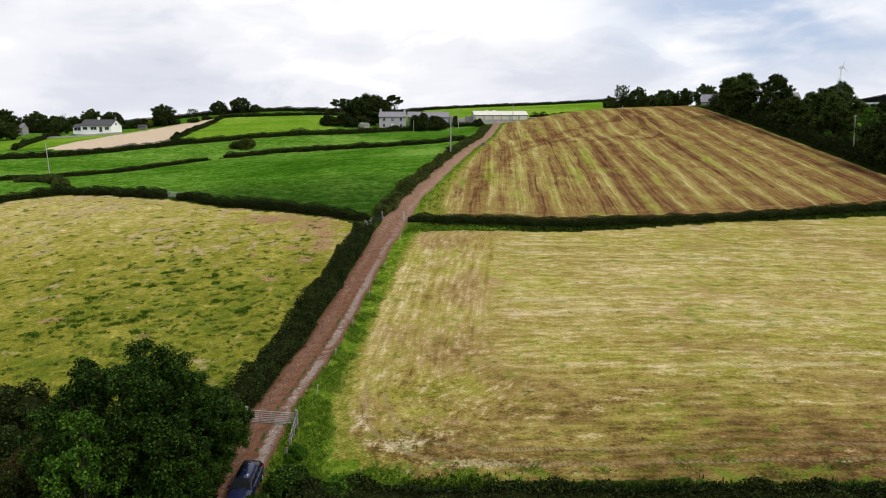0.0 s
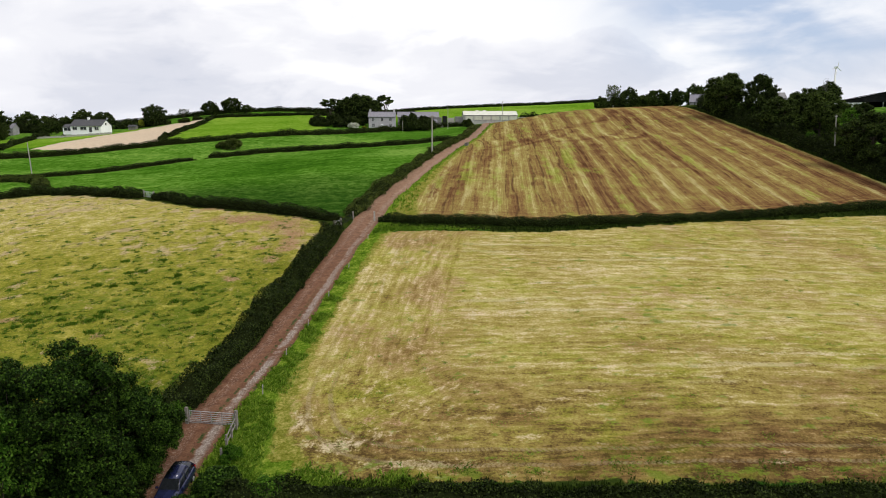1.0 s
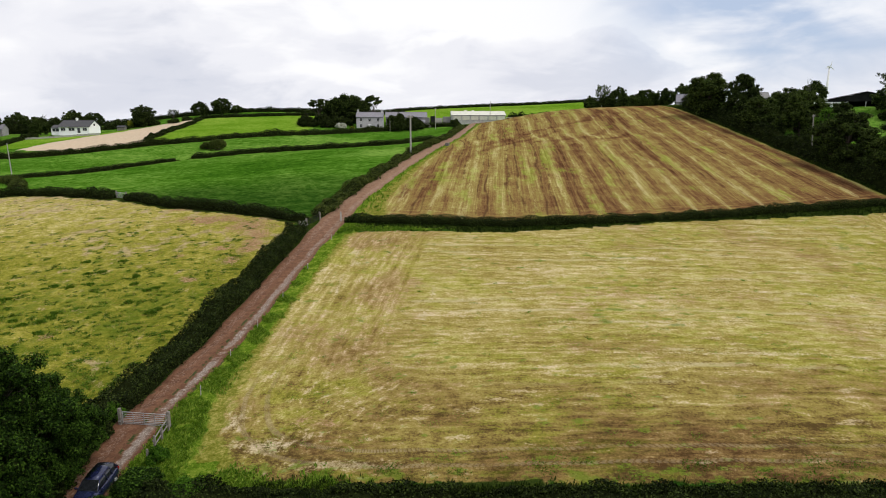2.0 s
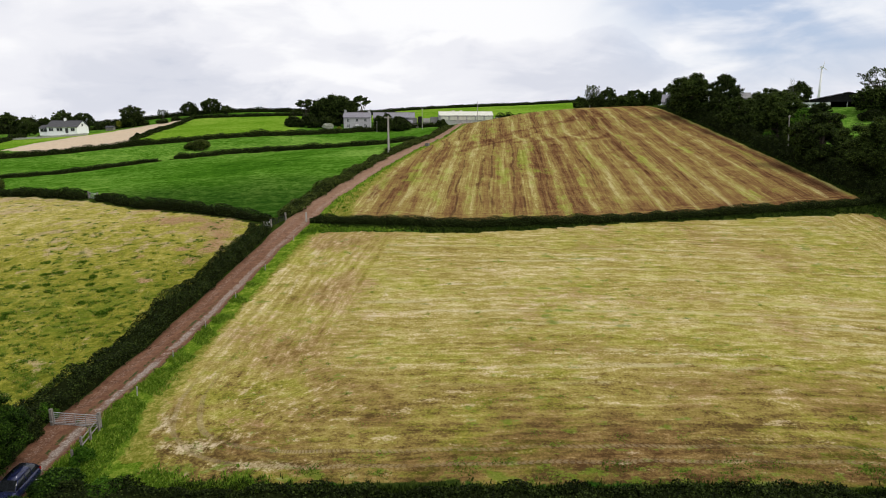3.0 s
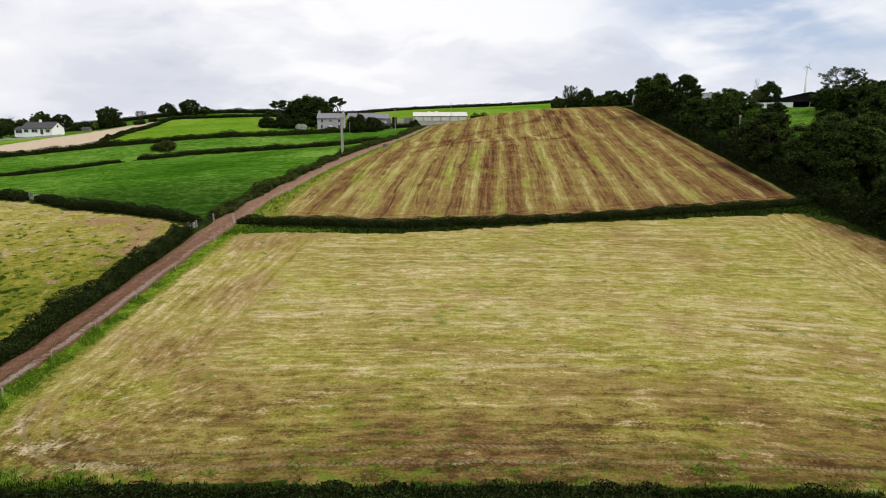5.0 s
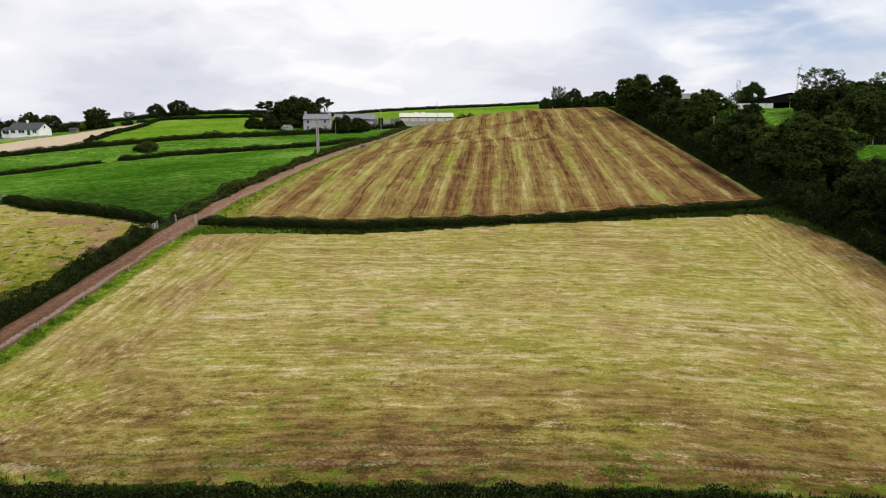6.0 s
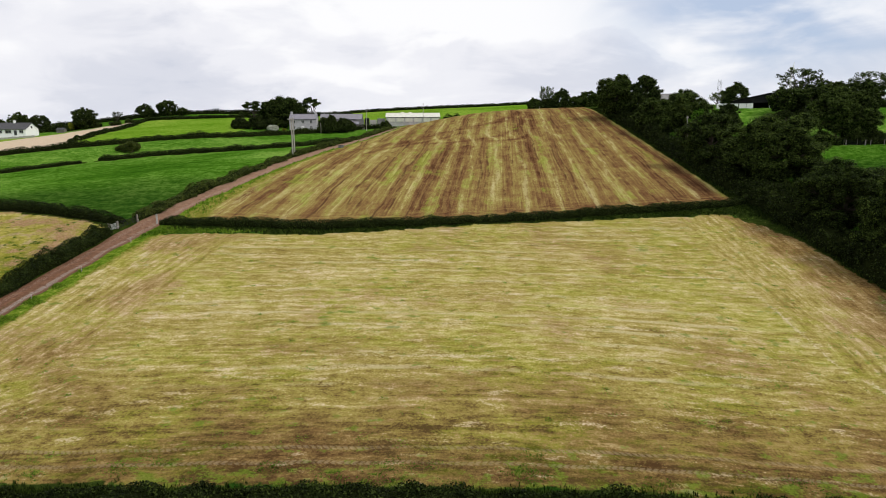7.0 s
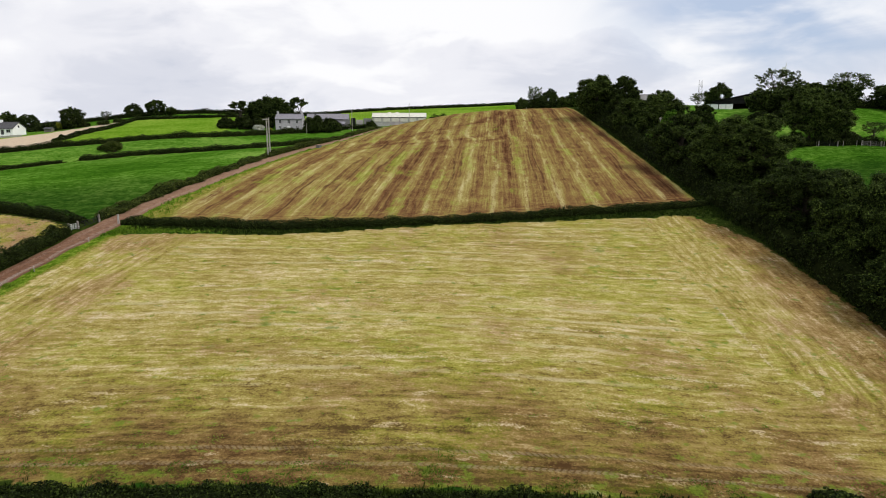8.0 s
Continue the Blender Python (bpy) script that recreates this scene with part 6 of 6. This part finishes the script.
# ---- car ----
def car():
    paint, k, p = material("dark_blue_paint", 0.25)
    k.put(p["Base Color"], k.mix(k.step(k.noise(k.place(), 1.5, 4), 0.35, 0.7), (0.012, 0.016, 0.050), (0.022, 0.028, 0.078)))
    p["Coat Weight"].default_value = 0.8
    p["Metallic"].default_value = 0.25
    rubber = plain("tyre_rubber", (0.012, 0.012, 0.012), (0.025, 0.025, 0.025), 4.0, 0.9)
    lamp, k2, p2 = material("lamp_lens", 0.1)
    p2["Base Color"].default_value = (0.6, 0.62, 0.64, 1)
    red, k3, p3 = material("red_lens", 0.15)
    p3["Base Color"].default_value = (0.25, 0.01, 0.01, 1)
    x, y = -13.35, 38.2
    slope = math.degrees(math.atan((ground_at(x, y + 2) - ground_at(x, y - 2)) / 4))
    top = thing("car", pose(x, y, ground_at(x, y) + 0.04, slope, 0, -2) @ Matrix.Scale(0.90, 4), "dark blue hatchback car parked on the track", "car")

    def loft(rows):
        """Rings of a half profile (x, z), mirrored, at each y."""
        bm = bmesh.new()
        rings = []
        for yy, prof in rows:
            pts = [(px, yy, pz) for px, pz in prof] + [(-px, yy, pz) for px, pz in prof[::-1] if px > 1e-6]
            rings.append([bm.verts.new(q) for q in pts])
        for a, c in zip(rings[:-1], rings[1:]):
            for i in range(len(a)):
                j = (i + 1) % len(a)
                bm.faces.new((a[i], a[j], c[j], c[i]))
        bm.faces.new(rings[0][::-1]), bm.faces.new(rings[-1])
        return bm

    def prof(w2, lo, belt, deck):
        return [(0.0, lo), (w2 * 0.82, lo), (w2 * 0.97, lo + 0.12), (w2, (lo + belt) / 2), (w2 * 0.97, belt - 0.05), (w2 * 0.88, belt), (w2 * 0.55, deck), (0.0, deck + 0.01)]

    body = loft([(-2.08, prof(0.62, 0.32, 0.60, 0.62)), (-1.98, prof(0.76, 0.24, 0.68, 0.72)), (-1.7, prof(0.85, 0.20, 0.78, 0.82)), (-1.1, prof(0.87, 0.18, 0.88, 0.94)), (-0.7, prof(0.875, 0.18, 0.93, 0.99)),
                 (0.3, prof(0.875, 0.18, 0.96, 0.98)), (1.2, prof(0.875, 0.18, 0.98, 1.0)), (1.75, prof(0.85, 0.22, 0.98, 1.0)), (2.0, prof(0.80, 0.28, 0.94, 0.97)), (2.1, prof(0.70, 0.36, 0.80, 0.82))])
    part("body", body, paint, top, smooth=True)
    cab = loft([(-0.80, [(0, 0.95), (0.76, 0.95), (0.76, 0.97), (0, 0.99)]), (-0.15, [(0, 0.95), (0.78, 0.95), (0.62, 1.42), (0, 1.46)]), (0.5, [(0, 0.95), (0.78, 0.95), (0.63, 1.46), (0, 1.51)]),
                (1.55, [(0, 0.95), (0.77, 0.95), (0.62, 1.43), (0, 1.48)]), (1.80, [(0, 0.95), (0.76, 0.95), (0.60, 1.38), (0, 1.42)]), (2.04, [(0, 0.95), (0.74, 0.95), (0.70, 1.0), (0, 1.02)])])
    part("cabin", cab, GLASS, top, "dark glazed cabin", True)
    bm = loft([(-0.18, [(0, 1.42), (0.60, 1.405), (0.63, 1.42), (0, 1.475)]), (0.5, [(0, 1.47), (0.61, 1.445), (0.645, 1.46), (0, 1.53)]), (1.2, [(0, 1.45), (0.60, 1.43), (0.635, 1.445), (0, 1.51)]), (1.86, [(0, 1.38), (0.57, 1.36), (0.60, 1.375), (0, 1.44)])])
    roof = part("roof", bm, paint, top, smooth=True)
    b = bmesh.new()
    rod(b, (0, 1.45, 1.46), (0, 1.7, 1.66), 0.012, 0.006)
    part("aerial", b, rubber, roof)
    shield, k4, p4 = material("windscreen_glass", 0.08)
    p4["Base Color"].default_value = (0.012, 0.014, 0.016, 1)
    p4["Coat Weight"].default_value = 0.6
    bm = bmesh.new()
    q = [bm.verts.new(c) for c in ((-0.70, -0.79, 1.005), (0.70, -0.79, 1.005), (0.58, -0.17, 1.455), (-0.58, -0.17, 1.455))]
    q += [bm.verts.new(v.co + Vector((0, -0.02, 0.025))) for v in q]
    bm.faces.new(q[:4]), bm.faces.new(q[4:])
    for i in range(4):
        bm.faces.new((q[i], q[(i + 1) % 4], q[(i + 1) % 4 + 4], q[i + 4]))
    part("windscreen", bm, shield, top, "dark glossy windscreen")
    for sgn in (-1, 1):
        b = bmesh.new()
        for a, c in (((0.77, -0.80, 0.96), (0.625, -0.15, 1.43)), ((0.785, 0.48, 0.95), (0.64, 0.5, 1.46)), ((0.78, 1.15, 0.95), (0.63, 1.2, 1.45)), ((0.75, 2.02, 0.97), (0.60, 1.80, 1.38))):
            rod(b, (sgn * a[0], a[1], a[2]), (sgn * c[0], c[1], c[2]), 0.035, 0.03, 6)
        part("pillars", b, paint, top)
        part("mirror", a_box(*sorted((sgn * 0.86, sgn * 1.06)), -0.66, -0.54, 0.94, 1.08, 0.03), paint, top)
        part("headlight", a_box(*sorted((sgn * 0.48, sgn * 0.78)), -2.06, -1.86, 0.58, 0.72, 0.03), lamp, top)
        part("tail_light", a_box(*sorted((sgn * 0.62, sgn * 0.80)), 1.93, 2.07, 0.72, 0.98, 0.02), red, top)
        for yy in (-1.3, 1.28):
            b = bmesh.new()
            rod(b, (sgn * 0.70, yy, 0.31), (sgn * 0.885, yy, 0.31), 0.31, 0.31, 20)
            wh = part("wheel", b, rubber, top)
            b = bmesh.new()
            rod(b, (sgn * 0.86, yy, 0.31), (sgn * 0.90, yy, 0.31), 0.20, 0.17, 14)
            part("rim", b, GALV, wh)
    part("bumper", a_box(-0.72, 0.72, -2.13, -2.0, 0.30, 0.46, 0.04), paint, top)
    part("number_plate", a_box(-0.26, 0.26, -2.15, -2.132, 0.36, 0.46), WHITE, top)
    part("grille", a_box(-0.42, 0.42, -2.09, -2.05, 0.52, 0.62, 0.01), rubber, top)


car()


# ---- grass that stands up ----
def tufts(name, xy, height, blades, mat, seed, label, width=0.05, splay=0.5):
    """Clumps of bent blades at the places xy."""
    r = np.random.default_rng(seed)
    n = len(xy) * blades
    p = np.repeat(xy, blades, 0) + r.normal(0, 0.11, (n, 2))
    z = land(p[:, 0], p[:, 1]) - 0.03
    ang = r.uniform(0, 2 * math.pi, n)
    h = height * r.uniform(0.5, 1.25, n)
    out = np.c_[np.cos(ang), np.sin(ang)] * (h * splay * r.uniform(0.2, 1.0, n))[:, None]
    wv = np.c_[-np.sin(ang), np.cos(ang)] * width
    base = np.c_[p, z]
    v = np.stack([base - np.c_[wv, 0 * z], base + np.c_[wv, 0 * z], base + np.c_[out * 0.45 + wv * 0.6, h * 0.7], base + np.c_[out, h]], 1)
    me = mesh_of(name, v.reshape(-1, 3), np.arange(4 * n).reshape(-1, 4), mat)
    tagged(new(name, me), label, "grass", kind="stuff")


def strewn(n, x0, x1, y0, y1, keep, seed):
    r = np.random.default_rng(seed)
    p = np.c_[r.uniform(x0, x1, n), r.uniform(y0, y1, n)]
    return p[keep(p[:, 0], p[:, 1], r)]


def left_edge(y):
    return np.interp(y, [38, 45, 50, 60, 74, 91, 97], [-4.5, -8.4, -9.0, -8.3, -6.8, -4.6, -2.5])


tufts("verge_grass", strewn(20000, -13, -2, 37, 100, lambda x, y, r: (x - road_x(y) > 1.9) & (x - road_x(y) < 3.7 + 1.8 * (1 - ease(y, 42, 56)) + r.normal(0, 0.45, len(x))) & (lumps(np.c_[x, y, 0 * x], 0.6, 2.0) > -0.45 + 0.02 * (y - 40)), 1), 0.26, 8, BLADE, 1, "tall bright green grass along the track", 0.035, 1.4)
tufts("verge_grass", strewn(9000, -8, 30, 100, 262, lambda x, y, r: (x - road_x(y) > 2.0) & (x < np.interp(y, [100, 121, 148, 201, 266], [-1.0, 0.4, 5.2, 15.8, 25.2])), 2), 0.4, 5, BLADE, 2, "bright green grass along the upper track", 0.07)
tufts("bank_end_grass", strewn(2000, -6, 12, 92, 99, lambda x, y, r: (x < 7.5 + r.normal(0, 3, len(x))) & (y < np.interp(x, [-6, -2, 10], [96.5, 96.2, 95.0]) + r.normal(0, 0.5, len(x))) & (y > np.interp(x, [-6, -2, 10], [91.6, 94.2, 94.2]) + r.normal(0, 0.4, len(x))) & (x - road_x(y) > 2.3), 17), 0.32, 6, BLADE, 17, "bright green grass at the end of the hedge bank", 0.06, 1.0)
tufts("hedge_bank_grass", strewn(16000, -4, 96, 93, 116, lambda x, y, r: ((x > 8 + r.normal(0, 3, len(x))) | (y > 96.0 + r.normal(0, 0.4, len(x)))) & (y < mid_y(x) - 0.8) & (y > np.interp(x, [-6, -2, 10, 18, 27, 47, 75, 88, 95], [91, 94.0, 94.0, 93.6, 95.6, 101.2, 106, 106.5, 101]) + r.normal(0, 0.3, len(x))), 3), 0.34, 5, BLADE_DEEP, 3, "rough dark grass on the hedge bank", 0.06)
def rough_ok(x, y):
    return (x < road_x(y) - 4.6) & (y < np.interp(-x, [14, 26, 37, 52, 69, 85, 110], [97, 102, 106, 117, 129, 136, 146]))


TOP_X, TOP_Y = [-6, -2, 10, 18, 27, 47, 75, 88, 95], [91, 94.0, 94.0, 93.6, 95.6, 101.2, 106, 106.5, 101]


def mown_ok(x, y):
    return (x > left_edge(y) + 0.4) & (y < np.interp(x, TOP_X, TOP_Y)) & (y > 38.2)


def clumps(n, seed):
    """Places of blades in round clumps, thicker towards the low end of the field."""
    r = np.random.default_rng(seed)
    c = np.c_[r.uniform(-95, -16, n), 44 + 96 * r.uniform(0, 1, n) ** 1.35]
    near = np.exp(-(((c[:, 0] + 28) / 20) ** 2) - ((c[:, 1] - 62) / 26) ** 2)
    c = c[rough_ok(c[:, 0], c[:, 1]) & (r.uniform(0, 1, n) < 0.12 + 0.95 * near)]
    size = r.uniform(0.05, 0.21, len(c)) * (1 + 0.7 * (r.uniform(0, 1, len(c)) > 0.85))
    m = np.maximum(3, (size * 70).astype(int))
    p = np.repeat(c, m, 0) + r.normal(0, 1, (m.sum(), 2)) * np.repeat(size, m)[:, None] * [1.3, 0.9]
    return p[rough_ok(p[:, 0], p[:, 1])]


tufts("rough_grass", clumps(4600, 4), 0.11, 5, BLADE_MID, 4, "green rush and grass clumps in the grazed field", 0.07, 2.0)
r_rush = np.random.default_rng(21)
rushes = np.repeat(np.array([(-33.5, 80.0), (-37.0, 73.4), (-38.3, 65.4), (-33.2, 63.8), (-23.2, 68.0), (-39.8, 62.8), (-28.1, 75.2)]), 4, 0)
rushes = rushes + r_rush.normal(0, 1.5, rushes.shape) * [1.6, 1.0]
rushes = np.repeat(rushes, 28, 0) + r_rush.normal(0, 0.20, (28 * len(rushes), 2)) * [1.4, 0.9]
tufts("rush_clumps", rushes, 0.26, 6, BLADE_MID, 22, "dense dark green rush clumps in the grazed field", 0.06, 1.0)
tufts("dry_grass", strewn(16000, -95, -16, 44, 140, lambda x, y, r: rough_ok(x, y), 5), 0.14, 5, BLADE_DRY, 5, "dry yellow grass in the grazed field", 0.035, 1.2)
spots = strewn(300, -5, 91, 40, 105, lambda x, y, r: mown_ok(x, y), 12)
spots = np.repeat(spots, 14, 0) + np.random.default_rng(13).normal(0, 0.22, (14 * len(spots), 2)) * [1.6, 1.0] * np.repeat(np.random.default_rng(14).uniform(0.5, 1.8, len(spots)), 14)[:, None]
tufts("stubble_tufts", spots, 0.07, 6, BLADE_NEW, 6, "small green regrowth tufts in the mown field", 0.05, 2.0)
tufts("hay_wisps", strewn(42000, -8, 93, 39, 107, lambda x, y, r: mown_ok(x, y) & (np.sin(y * 1.9 + 0.085 * x + 1.3 * np.sin(y * 0.37)) > -0.2), 7), 0.05, 4, BLADE_DRY, 7, "dry cut grass lying in rows on the mown field", 0.025, 3.0)
weeds = strewn(90, 4, 92, 36.5, 42.5, lambda x, y, r: r.uniform(0, 1, len(x)) < np.exp(-((y - 37.6) / 2.2) ** 2) + 0.12, 15)
weeds = np.repeat(weeds, 26, 0) + np.random.default_rng(16).normal(0, 0.3, (26 * len(weeds), 2)) * [2.2, 1.0]
tufts("edge_weeds", weeds, 0.09, 6, BLADE_MID, 16, "dark green weeds at the edge of the mown field", 0.06, 1.5)
tufts("near_grass", strewn(6500, -11, 6, 37.2, 44, lambda x, y, r: (y < 39.6 - 0.14 * (x + 7) + 0.5 * np.sin(x * 1.1) + r.normal(0, 0.6, len(x))) & (x - road_x(y) > 2.0), 8), 0.22, 7, BLADE, 8, "bright green grass in the field corner", 0.06, 1.3)
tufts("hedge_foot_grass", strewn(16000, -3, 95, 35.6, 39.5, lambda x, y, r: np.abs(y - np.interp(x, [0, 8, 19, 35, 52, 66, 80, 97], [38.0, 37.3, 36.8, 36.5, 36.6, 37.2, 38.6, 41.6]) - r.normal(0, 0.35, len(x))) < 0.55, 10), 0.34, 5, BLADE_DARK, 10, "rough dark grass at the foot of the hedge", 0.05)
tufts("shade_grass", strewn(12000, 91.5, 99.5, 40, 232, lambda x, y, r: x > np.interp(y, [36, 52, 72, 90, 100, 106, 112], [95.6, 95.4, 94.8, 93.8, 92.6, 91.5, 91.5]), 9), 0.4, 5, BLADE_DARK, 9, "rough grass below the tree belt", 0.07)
